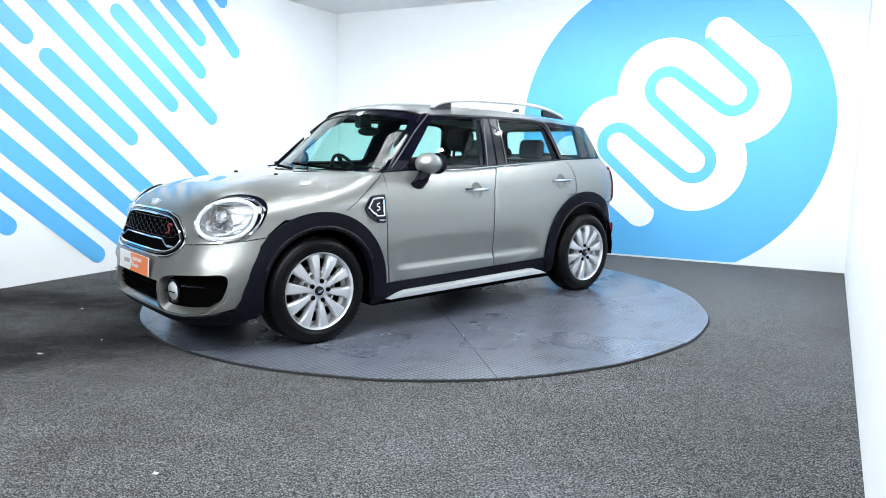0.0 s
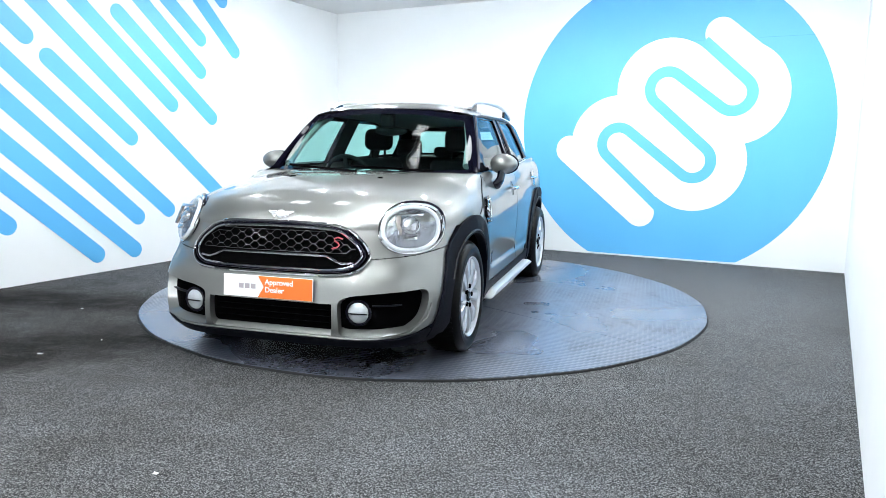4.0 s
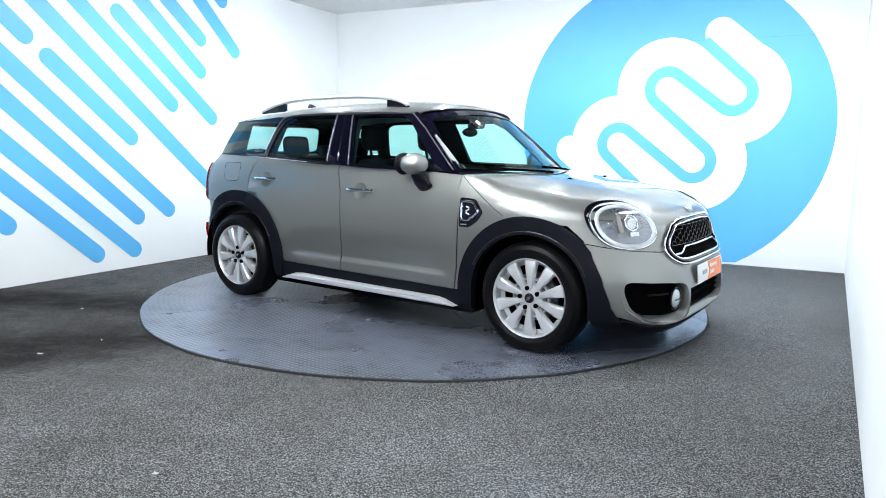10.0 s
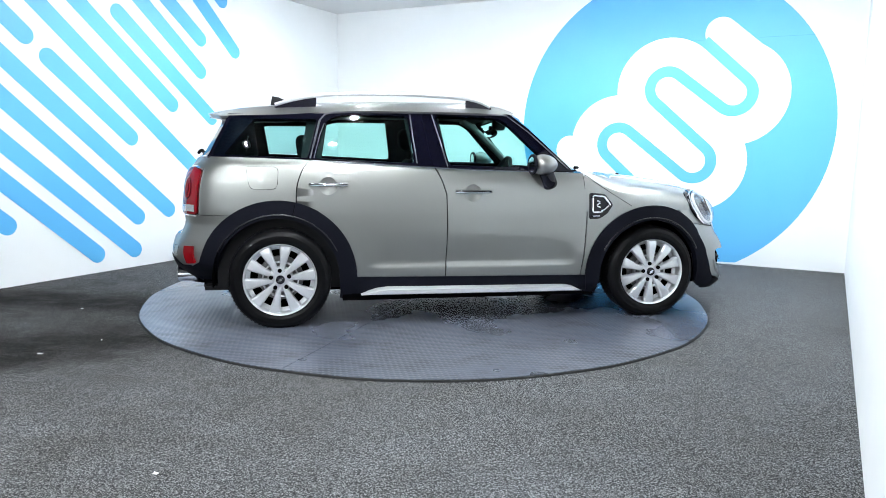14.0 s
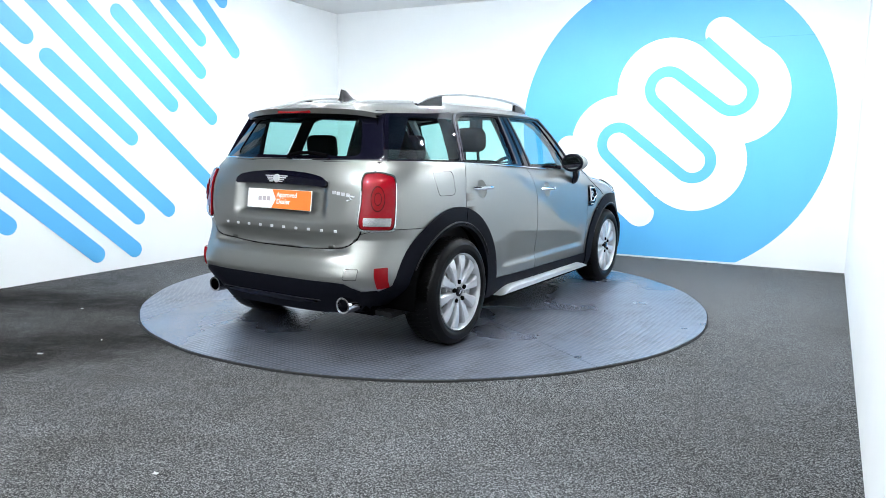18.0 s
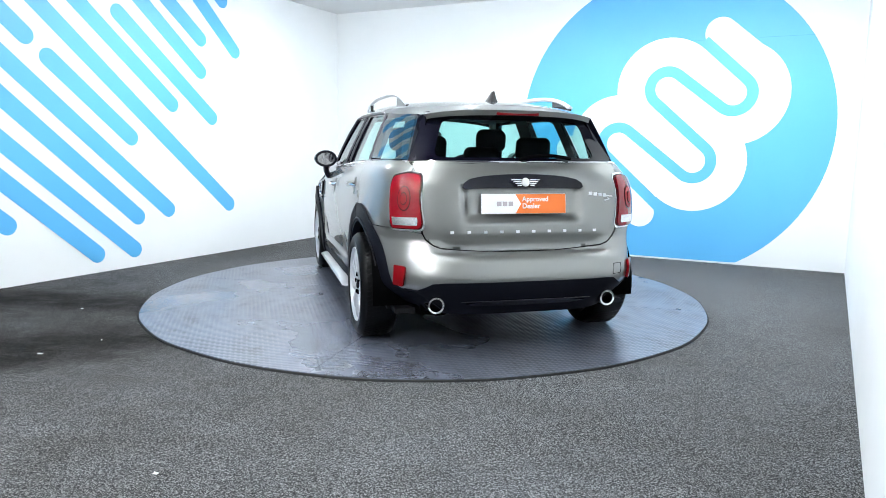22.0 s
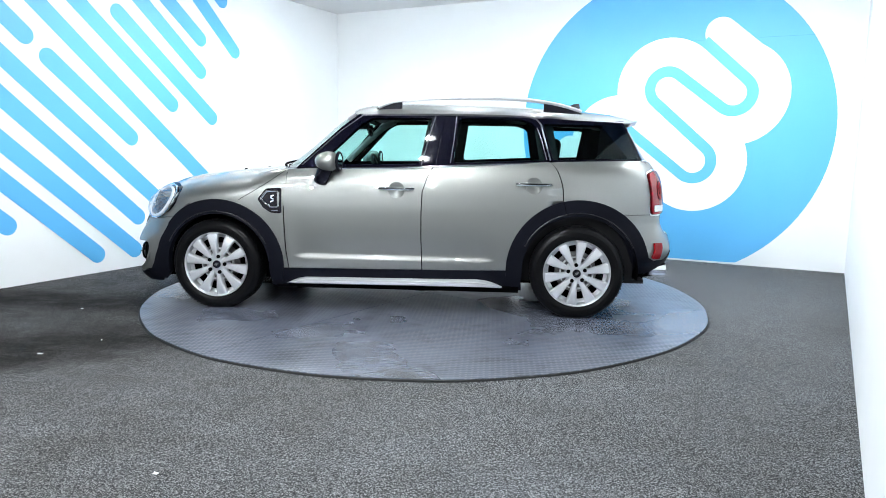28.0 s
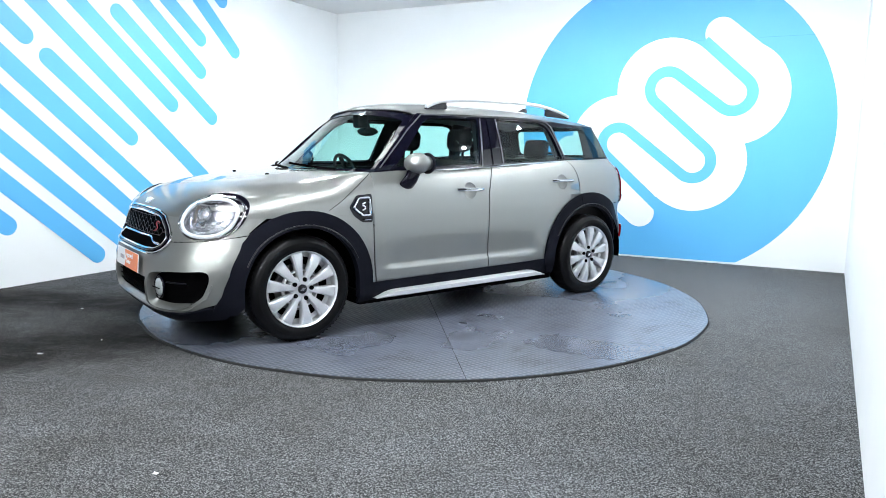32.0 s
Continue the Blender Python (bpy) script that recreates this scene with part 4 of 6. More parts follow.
for row in range(7):
    z0 = 0.640 + row * 0.0215
    pts = []
    for k in range(-36, 37):
        y = k * 0.0215
        pts.append((y, z0 + ((k // 2 + row) % 2) * 0.0215 + (0.0012 if row % 2 else -0.0012)))
    pts = [q for q in pts if inside(q[0], q[1], inner) and q[1] > 0.648]
    if len(pts) > 3:
        bar("honeycomb_wire", offset_path(pts, front, 0.010), 0.0015, WIRE, grille, both=False, seg=4)
# red and silver badge on the grille, a slanting zigzag
zig = [(0.380, 0.732), (0.355, 0.740), (0.338, 0.733), (0.342, 0.722), (0.360, 0.711), (0.366, 0.701), (0.355, 0.690), (0.330, 0.682)]
bar("grille_badge", offset_path(zig, front, 0.016), 0.0042, RED_BADGE, grille, both=False, label="red and silver zigzag badge")

# bonnet badge: round centre with wings
def badge(at, facing, parent, w=0.075):
    bm = bmesh.new()
    m = Matrix.Translation(at) @ facing
    bmesh.ops.create_cone(bm, cap_ends=True, segments=24, radius1=0.026, radius2=0.022, depth=0.010, matrix=m)
    for q in (-1, 1):
        for k in range(4):
            box(bm, (q * 0.027, 0.014 - 0.011 * k - 0.003, -0.003), (q * (w - 0.012 * k), 0.014 - 0.011 * k + 0.003, 0.003), m=m)
    return part("badge", bm, SATIN, parent, "chrome winged round badge", smooth=False)


def facing(n, up=Vector((0, 0, 1))):
    n = n.normalized()
    r = up.cross(n).normalized()
    u = n.cross(r)
    return Matrix((r, u, n)).transposed().to_4x4()


badge(Vector((1.994, 0, 0.853)), facing(Vector((0.75, 0, 0.66))), car)

# headlamps
HC = (0.690, 0.786)


def lamp_ellipse(k, n=40, dy=0.0, dz=0.0):
    out = []
    for i in range(n):
        t = 2 * math.pi * i / n
        c, s = math.cos(t), math.sin(t)
        y = math.copysign(abs(c) ** 0.9, c) * 0.135
        z = math.copysign(abs(s) ** 0.9, s) * 0.125
        y, z = y - 0.10 * z, z - 0.06 * y
        out.append((HC[0] + dy + y * k, HC[1] + dz + z * k))
    return out


# the lamp's face: one smooth bowed surface close to the body's
_A, _B = [], []
for _y, _z in lamp_ellipse(1.0) + lamp_ellipse(0.75) + lamp_ellipse(0.5) + lamp_ellipse(0.25):
    _p, _q = _y - HC[0], _z - HC[1]
    _A.append((1, _p, _q, _p * _p, _p * _q, _q * _q))
    _B.append(front(_y, _z).x)
LAMP_FIT = np.linalg.lstsq(np.array(_A), np.array(_B), rcond=None)[0]


def lamp_face(y, z):
    p, q = y - HC[0], z - HC[1]
    return Vector((float(LAMP_FIT @ np.array((1, p, q, p * p, p * q, q * q))) + 0.012, y, z))


surround = patch("headlamp", lamp_ellipse(1.06, dz=0.008), lamp_face, GLOSS_BLACK, car, step=0.025, off=0.0, lip=0.05, label="round headlamp with chrome ring and clear cover")
bowl = patch("lamp_bowl", lamp_ellipse(0.88), lamp_face, LAMP_BOWL, car, step=0.025, off=0.002, lip=0)
for a in bowl:
    a.parent = surround[0] if a.data.vertices[0].co.y > 0 else surround[1]


def lamp_bar(name, pts, off, r, mat, label="", flat=1.0, closed=True):
    path = offset_path(pts, lamp_face, off)
    for q, par in ((1, surround[0]), (-1, surround[1])):
        bar(name, [Vector((p.x, q * p.y, p.z)) for p in path], r, mat, par, both=False, closed=closed, label=label, flat=flat)


lamp_bar("chrome_ring", lamp_ellipse(1.0, dz=-0.003), 0.003, 0.008, CHROME, "chrome ring")
lamp_bar("light_ring", lamp_ellipse(0.86, dz=-0.004), 0.005, 0.0125, DRL, "white daytime light ring")
for q, par in ((1, surround[0]), (-1, surround[1])):
    c = lamp_face(0.690, 0.798)
    nn = Vector((0.80, 0.42 * q, 0.42))
    at = Vector((c.x, q * c.y, c.z)) + nn.normalized() * 0.012
    mm = Matrix.Translation(at) @ facing(nn)
    bm = bmesh.new()
    bmesh.ops.create_uvsphere(bm, u_segments=20, v_segments=10, radius=0.040, matrix=mm @ Matrix.Diagonal((1, 1, 0.45, 1)))
    part("projector_lens", bm, CLEAR_LENS, par)
    bar("projector_ring", [mm @ Vector((0.046 * math.cos(t / 24 * 2 * math.pi), 0.046 * math.sin(t / 24 * 2 * math.pi), 0.004)) for t in range(24)], 0.007, CHROME, par, both=False, closed=True)
    bm = bmesh.new()
    box(bm, (-0.085, -0.055, -0.004), (-0.055, 0.055, 0.006), m=Matrix.Translation(at) @ facing(nn) @ pose(0.01 * q, 0, 0), bevel=0.003)
    part("indicator_lens", bm, AMBER, par)
    bm = bmesh.new()
    box(bm, (-0.03, -0.082, 0.0), (0.035, -0.056, 0.012), m=mm, bevel=0.004)
    part("reflector", bm, CHROME, par)
    bm = bmesh.new()
    box(bm, (-0.075, 0.052, 0.0), (0.075, 0.070, 0.014), m=mm, bevel=0.004)
    part("reflector", bm, CHROME, par)
cover = patch("cover_glass", lamp_ellipse(0.95), lambda y, z: lamp_face(y, z) + Vector((0.026, 0.008, 0.010)) * max(0.0, 1 - ((y - HC[0]) / 0.14) ** 2 - ((z - HC[1]) / 0.13) ** 2) ** 0.5, LENS, car, step=0.03, off=0.008, lip=0)
for a in cover:
    a.parent = surround[0] if a.data.vertices[0].co.y > 0 else surround[1]

# fog lamps
for q in (1, -1):
    mm = Matrix.Translation((shell(s_of_y(0.492, 0.362), 0.362).x - 0.036, q * 0.492, 0.362)) @ facing(Vector((1, 0.12 * q, 0)))
    bm = bmesh.new()
    bmesh.ops.create_uvsphere(bm, u_segments=24, v_segments=10, radius=0.055, matrix=mm @ Matrix.Diagonal((1, 1, 0.28, 1)))
    f = part("fog_lamp", bm, FOG_LENS, car, "round clear fog lamp")
    bar("bezel", [mm @ Vector((0.063 * math.cos(t / 28 * 2 * math.pi), 0.063 * math.sin(t / 28 * 2 * math.pi), -0.004)) for t in range(28)], 0.008, GLOSS_BLACK, f, both=False, closed=True)
    bm = bmesh.new(); box(bm, (-0.052, -0.004, 0.017), (0.052, 0.002, 0.022), m=mm); part("divider", bm, GLOSS_BLACK, f, smooth=False)
bar("pocket_fin", offset_path([(s_of_y(y, 0.405), 0.405) for y in (0.57, 0.62, 0.67, 0.72)], nose_fn, -0.040), 0.010, BLACK_PLASTIC, car, flat=0.5)
for z in (0.30, 0.335, 0.37):
    bar("intake_slat", offset_path([(s_of_y(y, z), z) for y in (-0.34, -0.2, -0.08, 0.08, 0.2, 0.34)], nose_fn, -0.028), 0.006, MATT_BLACK, car, both=False, flat=0.6)


# number plates with dealer lettering
def words(text, size, parent, m, mat):
    cu = bpy.data.curves.new("words", "FONT")
    cu.body, cu.size, cu.extrude, cu.offset = text, size, 0.0004, 0.0008
    ob = new("tmp", cu)
    me = bpy.data.meshes.new_from_object(ob.evaluated_get(bpy.context.evaluated_depsgraph_get()))
    bpy.data.objects.remove(ob)
    bpy.data.curves.remove(cu)
    me.materials.clear()
    me.materials.append(mat)
    return link("lettering", me, parent, "white words on orange", m)


def plate(m):
    w, h = 0.265, 0.0585
    bm = bmesh.new(); box(bm, (-w, -h, -0.006), (w, h, 0), 0.003)
    p = part("number_plate", bm, PLATE_WHITE, car, "white and orange dealer plate", smooth=False)
    p.matrix_basis = m
    vs, fs = prism([(-0.055, -h + 0.002), (w - 0.003, -h + 0.002), (w - 0.003, h - 0.002), (-0.055, h - 0.002), (-0.020, 0.0)], 0.0005, 0.0022)
    link("orange_field", mesh_of("orange_field", vs, fs, PLATE_ORANGE), p, "orange half of the plate")
    for k in range(3):
        bm = bmesh.new(); box(bm, (-0.170 + k * 0.036, -0.013, 0.0003), (-0.142 + k * 0.036, 0.013, 0.0014))
        part("grey_bar", bm, INK, p, smooth=False)
    words("Approved", 0.041, p, pose(-0.014, 0.014, 0.003), PLATE_WHITE)
    words("Dealer", 0.041, p, pose(-0.014, -0.027, 0.003), PLATE_WHITE)
    return p


plate(Matrix.Translation((2.148, 0, 0.476)) @ facing(Vector((1, 0, 0.08))))
plate(Matrix.Translation((-1.985, 0, 0.897)) @ facing(Vector((-1, 0, 0.12))))

# tail lamps
SO, SI = s_of_x(-1.842, 0.92), s_of_y(0.612, 0.92, True)
lamp_uv = rounded([(SO - 0.012, 1.05), (SO, 0.90), (SO + 0.012, 0.747), (SI + 0.006, 0.747), (SI + 0.006, 0.90), (SI - 0.012, 1.066), ((SO + SI) / 2, 1.074)], 0.075, 6)
lamp = patch("tail_lamp", grown(lamp_uv, 1.02), shell, CHROME, car, step=0.03, off=0.006, lip=0.01, label="red tail lamp in a chrome frame")


def on_lamp(name, poly, mat, off, label="", lip=0.01):
    for a in patch(name, poly, shell, mat, car, step=0.025, off=off, lip=lip, label=label):
        a.parent = lamp[0] if a.data.vertices[0].co.y > 0 else lamp[1]


def inset(poly, ku, kz):
    us, zz = [p[0] for p in poly], [p[1] for p in poly]
    cu, cz = (min(us) + max(us)) / 2, (min(zz) + max(zz)) / 2
    return [(cu + (u - cu) * ku, cz + (z - cz) * kz) for u, z in poly]


lens_uv = inset(lamp_uv, 0.945, 0.95)


def cut_below(poly, z):
    return [(u, -w) for u, w in clip_top([(u, -w) for u, w in poly], -z)]


on_lamp("lens_border", inset(lamp_uv, 0.955, 0.955), DARK_RED, 0.011, "dark red border")
on_lamp("red_lens", inset(lamp_uv, 0.89, 0.915), MID_RED, 0.017, "glossy red lens")
on_lamp("reversing_lens", clip_top(cut_below(inset(lens_uv, 0.76, 0.98), 0.778), 0.822), CLEAR_LENS, 0.022, "clear reversing lens")
ucx = s_of_y(0.700, 0.92, True)
for k, (r, o, mat) in enumerate(((0.066, 0.020, DARK_RED), (0.059, 0.022, RED_LENS), (0.034, 0.024, DARK_RED), (0.029, 0.026, RED_LENS))):
    on_lamp("lens_ring", [(ucx + 1.5 * r * math.cos(2 * math.pi * i / 28), 0.925 + r * 1.05 * math.sin(2 * math.pi * i / 28)) for i in range(28)], mat, o, lip=0.004)

# tailgate handle strip, badge, name bars, reflectors, tail pipes
strip = whole([(0.0, 0.988)] + [(S_END - s, z) for s, z in yz([(0.25, 0.985), (0.355, 0.981), (0.374, 0.992), (0.366, 1.015), (0.335, 1.034), (0.25, 1.050), (0.12, 1.060)], True)] + [(0.0, 1.064)])
patch("tailgate_handle", strip, lambda u, z: shell(math.copysign(S_END - abs(u), -1 if u < 0 else 1), z) - Vector((dent(shell(S_END - abs(u), z).y, z), 0, 0)), GLOSS_BLACK, car, step=0.03, off=0.014, lip=0.03, both=False, label="gloss black tailgate handle")
badge(Vector((-2.000, 0, 1.024)), facing(Vector((-1, 0, 0.2))), car, 0.088)
for k in range(10):
    y = 0.44 - 0.895 * k / 9
    p = shell(s_of_y(y, 0.735, True), 0.735)
    bm = bmesh.new(); box(bm, (-0.011, -0.008, -0.002), (0.011, 0.008, 0.003), 0.002, m=Matrix.Translation(p) @ facing(Vector((-1, y * 0.15, 0.05))))
    part("letter_bar", bm, SATIN, car, smooth=False)
for k in range(4):
    y = -0.43 - 0.032 * k
    p = shell(s_of_y(y, 0.955 - 0.004 * k, True), 0.955 - 0.004 * k)
    bm = bmesh.new(); box(bm, (-0.012, -0.010, -0.002), (0.012, 0.010, 0.004), 0.002, m=Matrix.Translation(p) @ facing(Vector((-1, y * 0.15, 0.05))))
    part("letter_bar", bm, SATIN, car, smooth=False)
p = shell(s_of_y(-0.545, 0.925, True), 0.925)
bar("gate_badge", [p + Vector((-0.006, a, b)) for a, b in ((-0.03, 0.012), (0.012, 0.016), (-0.012, -0.004), (0.02, -0.012))], 0.005, SATIN, car, both=False)
refl = rounded(yz([(0.700, 0.540), (0.748, 0.545), (0.751, 0.435), (0.707, 0.430)], True), 0.008, 2)
patch("rear_reflector", refl, shell, RED_LENS, car, step=0.03, off=0.018, lip=0.016, label="red rear reflector")
for q in (1, -1):
    bm = bmesh.new()
    prof = [(0.037, 0.0), (0.040, 0.0), (0.048, 0.002), (0.050, -0.010), (0.048, -0.12), (0.041, -0.12), (0.039, -0.02)]
    rings = [[bm.verts.new((-2.035 - d, q * 0.540 + r * math.cos(2 * math.pi * k / 28), 0.322 + r * math.sin(2 * math.pi * k / 28))) for k in range(28)] for r, d in prof]
    for a, b in zip(rings, rings[1:] + rings[:1]):
        for k in range(28):
            bm.faces.new((a[k], a[(k + 1) % 28], b[(k + 1) % 28], b[k]))
    t = part("tail_pipe", bm, CHROME, car, "chrome tail pipe")
    bm = bmesh.new(); bmesh.ops.create_cone(bm, cap_ends=True, segments=24, radius1=0.046, radius2=0.046, depth=0.02, matrix=Matrix.Translation((-1.89, q * 0.540, 0.322)) @ pose(0, 0, 0, 0, 90, 0))
    part("pipe_mouth", bm, MATT_BLACK, t)

# side scuttle with chrome frame
sc = [(1.005, 0.826), (0.945, 0.900), (0.829, 0.908), (0.829, 0.724), (0.905, 0.726), (0.965, 0.765)]


def wing_fn(x, z):
    return shell(s_of_x(x, z), z) if z <= ZSH else hood_side(x, z)


scut = patch("side_scuttle", rounded(sc, 0.015, 3), wing_fn, GLOSS_BLACK, car, step=0.03, off=0.008, lip=0.014, label="black side scuttle with chrome frame")
for q, par in ((1, scut[0]), (-1, scut[1])):
    def w2(pts, off):
        return [Vector((p.x, q * p.y, p.z)) for p in offset_path(pts, wing_fn, off)]
    frame_pts = rounded(grown([(0.985, 0.826), (0.940, 0.884), (0.846, 0.890), (0.846, 0.768), (0.915, 0.768)], 0.93), 0.012, 3)
    bar("chrome_frame", w2(dense(frame_pts, 0.03), 0.014), 0.0085, CHROME, par, both=False, closed=True)
    bar("chrome_frame", w2([(0.85, 0.745), (0.90, 0.746)], 0.014), 0.010, CHROME, par, both=False, flat=0.7)
    bar("scuttle_badge", w2([(0.885, 0.853), (0.905, 0.846), (0.905, 0.836), (0.885, 0.825), (0.885, 0.815), (0.908, 0.806)], 0.014), 0.005, SATIN, par, both=False)

# door handles with their round hollows
for hx, hz in HANDLES:
    c = shell(s_of_x(hx, hz), hz)
    for q in (1, -1):
        pts = []
        for k in range(11):
            t = -1 + 2 * k / 10
            p = shell(s_of_x(hx + 0.122 * t, hz), hz)
            pts.append(Vector((p.x, q * (p.y + 0.008 + 0.026 * (1 - t ** 4)), hz + 0.004)))
        bar("door_handle", pts, 0.0150, CHROME, car, both=False, flat=0.85, seg=10, label="chrome door handle")
    dish = [(s_of_x(hx + 0.060 * math.cos(2 * math.pi * k / 28), hz), hz - 0.005 + 0.060 * math.sin(2 * math.pi * k / 28)) for k in range(28)]
    sd = s_of_x(hx, hz)
    patch("handle_dish", dish, lambda u, z, sd=sd, hz=hz: shell(u, z) - Vector((0, 0.022 * max(0.0, 1 - ((u - sd) / 0.064) ** 2 - ((z - hz + 0.005) / 0.064) ** 2), 0)), PAINT, car, step=0.012, off=0.0, lip=0)
# ---- glasshouse ----
WIN_F = rounded([(0.575, 1.080), (0.262, 1.392), (0.185, 1.432), (-0.262, 1.434), (-0.175, 1.092)], 0.03, 4)
WIN_R = rounded([(-0.425, 1.102), (-0.455, 1.434), (-0.915, 1.430), (-1.0, 1.40), (-1.035, 1.35), (-1.095, 1.130)], 0.03, 4)
WIN_Q = rounded([(-1.145, 1.132), (-1.075, 1.396), (-1.50, 1.390), (-1.70, 1.148)], 0.02, 3)
frame_out = [(0.745, 1.052), (0.60, 1.062), (0.30, 1.066), (0.0, 1.072), (-0.4, 1.092), (-0.8, 1.11), (-1.2, 1.125), (-1.6, 1.136), (-1.80, 1.138), (-1.745, 1.26), (-1.668, 1.412), (-1.3, 1.425), (-1.03, 1.445),
             (-0.95, 1.455), (-0.4, 1.462), (0.1, 1.460), (0.295, 1.457), (0.42, 1.36), (0.585, 1.205)]
patch("window_frame", frame_out, side_glass_point, GLOSS_BLACK, car, holes=[WIN_F, WIN_R, WIN_Q], step=0.045, off=0.004, lip=0.035, label="gloss black pillars and window frames")
patch("front_window", grown(WIN_F, 1.03), side_glass_point, GLASS, car, step=0.08, off=-0.004, lip=0, label="clear side window")
patch("rear_window", grown(WIN_R, 1.03), side_glass_point, GLASS, car, step=0.08, off=-0.004, lip=0, label="clear side window")
patch("quarter_window", rounded([(-1.150, 1.142), (-1.083, 1.398), (-1.655, 1.400), (-1.775, 1.145)], 0.02, 3), side_glass_point, PRIVACY, car, step=0.08, off=0.008, lip=0, label="dark-edged quarter window that wraps to the rear pillar")


def along(pts, step):
    """The open line pts with points every step or so."""
    out = []
    for a, b in zip(pts, pts[1:]):
        n = max(1, int(math.ceil(math.hypot(b[0] - a[0], b[1] - a[1]) / step)))
        out += [(a[0] + (b[0] - a[0]) * i / n, a[1] + (b[1] - a[1]) * i / n) for i in range(n)]
    return out + [pts[-1]]


def frame_bar(name, pts, r, mat, off=0.009, label=""):
    bar(name, offset_path(along(pts, 0.05), side_glass_point, off), r, mat, car, seg=6, flat=0.7, label=label)


# seals and edges of the door frames
frame_bar("door_frame_edge", [(-1.128, 1.132), (-1.085, 1.29), (-1.058, 1.392), (-1.022, 1.428), (-0.95, 1.446), (-0.40, 1.453), (0.10, 1.451), (0.265, 1.446)], 0.0075, EDGE_GREY, label="grey edge of the rear door frame")
frame_bar("door_frame_edge", [(0.265, 1.446), (0.42, 1.330), (0.585, 1.178), (0.70, 1.072)], 0.006, EDGE_GREY)
frame_bar("window_seal", [(-0.192, 1.086), (-0.235, 1.26), (-0.283, 1.440)], 0.0055, EDGE_GREY, label="grey seal of the front window")
frame_bar("window_seal", [(-0.405, 1.105), (-0.425, 1.27), (-0.438, 1.440)], 0.0055, EDGE_GREY, label="grey seal of the rear window")
frame_bar("window_seal", [(-1.102, 1.135), (-1.060, 1.29), (-1.030, 1.365)], 0.004, EDGE_GREY)
frame_bar("pillar_joint", [(-0.300, 1.092), (-0.325, 1.26), (-0.352, 1.440)], 0.004, GLOSS_BLACK)


def screen_edge(z, k=1.0):
    return screen_half(z) * k


def ws_top(y):
    return 1.494 - 0.050 * (abs(y) / 0.62) ** 2.2


def ws_low(y):
    return 1.028 + 0.012 * (abs(y) / 0.76) ** 2


def ws_outline(ky, top_dz, low_dz):
    pts = [(y * 0.76 * ky, ws_low(y * 0.76) + low_dz) for y in [-1 + k / 6 for k in range(13)]]
    pts += [(screen_edge(z) * ky - (0.012 if ky < 1 else 0), z) for z in [1.10, 1.2, 1.3, 1.4]]
    pts += [(y * 0.615 * ky, ws_top(y * 0.615) + top_dz) for y in [1 - k / 6 for k in range(13)]]
    pts += [(-screen_edge(z) * ky + (0.012 if ky < 1 else 0), z) for z in [1.4, 1.3, 1.2, 1.10]]
    return pts


ws_hole = rounded(ws_outline(0.945, -0.035, 0.028), 0.05, 3)
patch("windscreen_frame", ws_outline(1.0, 0.0, 0.0), windscreen_point, GLOSS_BLACK, car, holes=[ws_hole], step=0.05, lip=0.0, both=False, label="gloss black windscreen surround")
patch("windscreen", grown(ws_hole, 1.02), windscreen_point, GLASS, car, step=0.08, off=-0.005, lip=0, both=False, label="clear curved windscreen")
rs_out = [(y * 0.660, 1.138) for y in [-1 + k / 6 for k in range(13)]] + [(0.660 - 0.120 * k / 4, 1.138 + 0.272 * k / 4) for k in (1, 2, 3)] \
    + [(y * 0.540, 1.410 + 0.018 * (1 - y * y)) for y in [1 - k / 6 for k in range(13)]] + [(-0.660 + 0.120 * k / 4, 1.138 + 0.272 * k / 4) for k in (3, 2, 1)]
rs_hole = rounded([(-0.515, 1.160), (0.515, 1.160), (0.435, 1.382), (-0.435, 1.382)], 0.05, 4)
patch("rear_screen_frame", rs_out, rear_screen_point, GLOSS_BLACK, car, holes=[rs_hole], step=0.05, off=0.002, lip=0, both=False, label="gloss black rear pillars")
patch("rear_screen", grown(rs_hole, 1.02), rear_screen_point, PRIVACY, car, step=0.08, off=-0.003, lip=0, both=False, label="clear heated rear window")

# roof with spoiler
ROOF = curve([(-1.86, 1.440), (-1.75, 1.474), (-1.57, 1.501), (-1.29, 1.526), (-1.06, 1.540), (-0.6, 1.558), (-0.05, 1.566), (0.11, 1.560), (0.25, 1.546), (0.34, 1.524), (0.40, 1.493)])
EDGE_Y = curve([(-1.86, 0.530), (-1.7, 0.548), (-1.4, 0.600), (-1.0, 0.645), (-0.4, 0.664), (0.1, 0.655), (0.30, 0.638), (0.42, 0.625)])
EDGE_Z = curve([(-1.86, 1.412), (-1.7, 1.414), (-1.3, 1.430), (-1.03, 1.447), (-0.9, 1.457), (-0.4, 1.463), (0.1, 1.462), (0.30, 1.456), (0.41, 1.453)])


def roof_point(u, v):
    xc = 0.388 + (-1.86 - 0.388) * u
    y = v * EDGE_Y(xc)
    xf = windscreen_point(y * 0.96, ws_top(y * 0.96)).x
    x = xf + (-1.86 + 0.13 * abs(v) ** 2.5 - xf) * u
    k = abs(v)
    z = ROOF(xc) - (ROOF(xc) - EDGE_Z(xc)) * (0.45 * k ** 2 + 0.55 * k ** 6)
    return Vector((x, y, z))


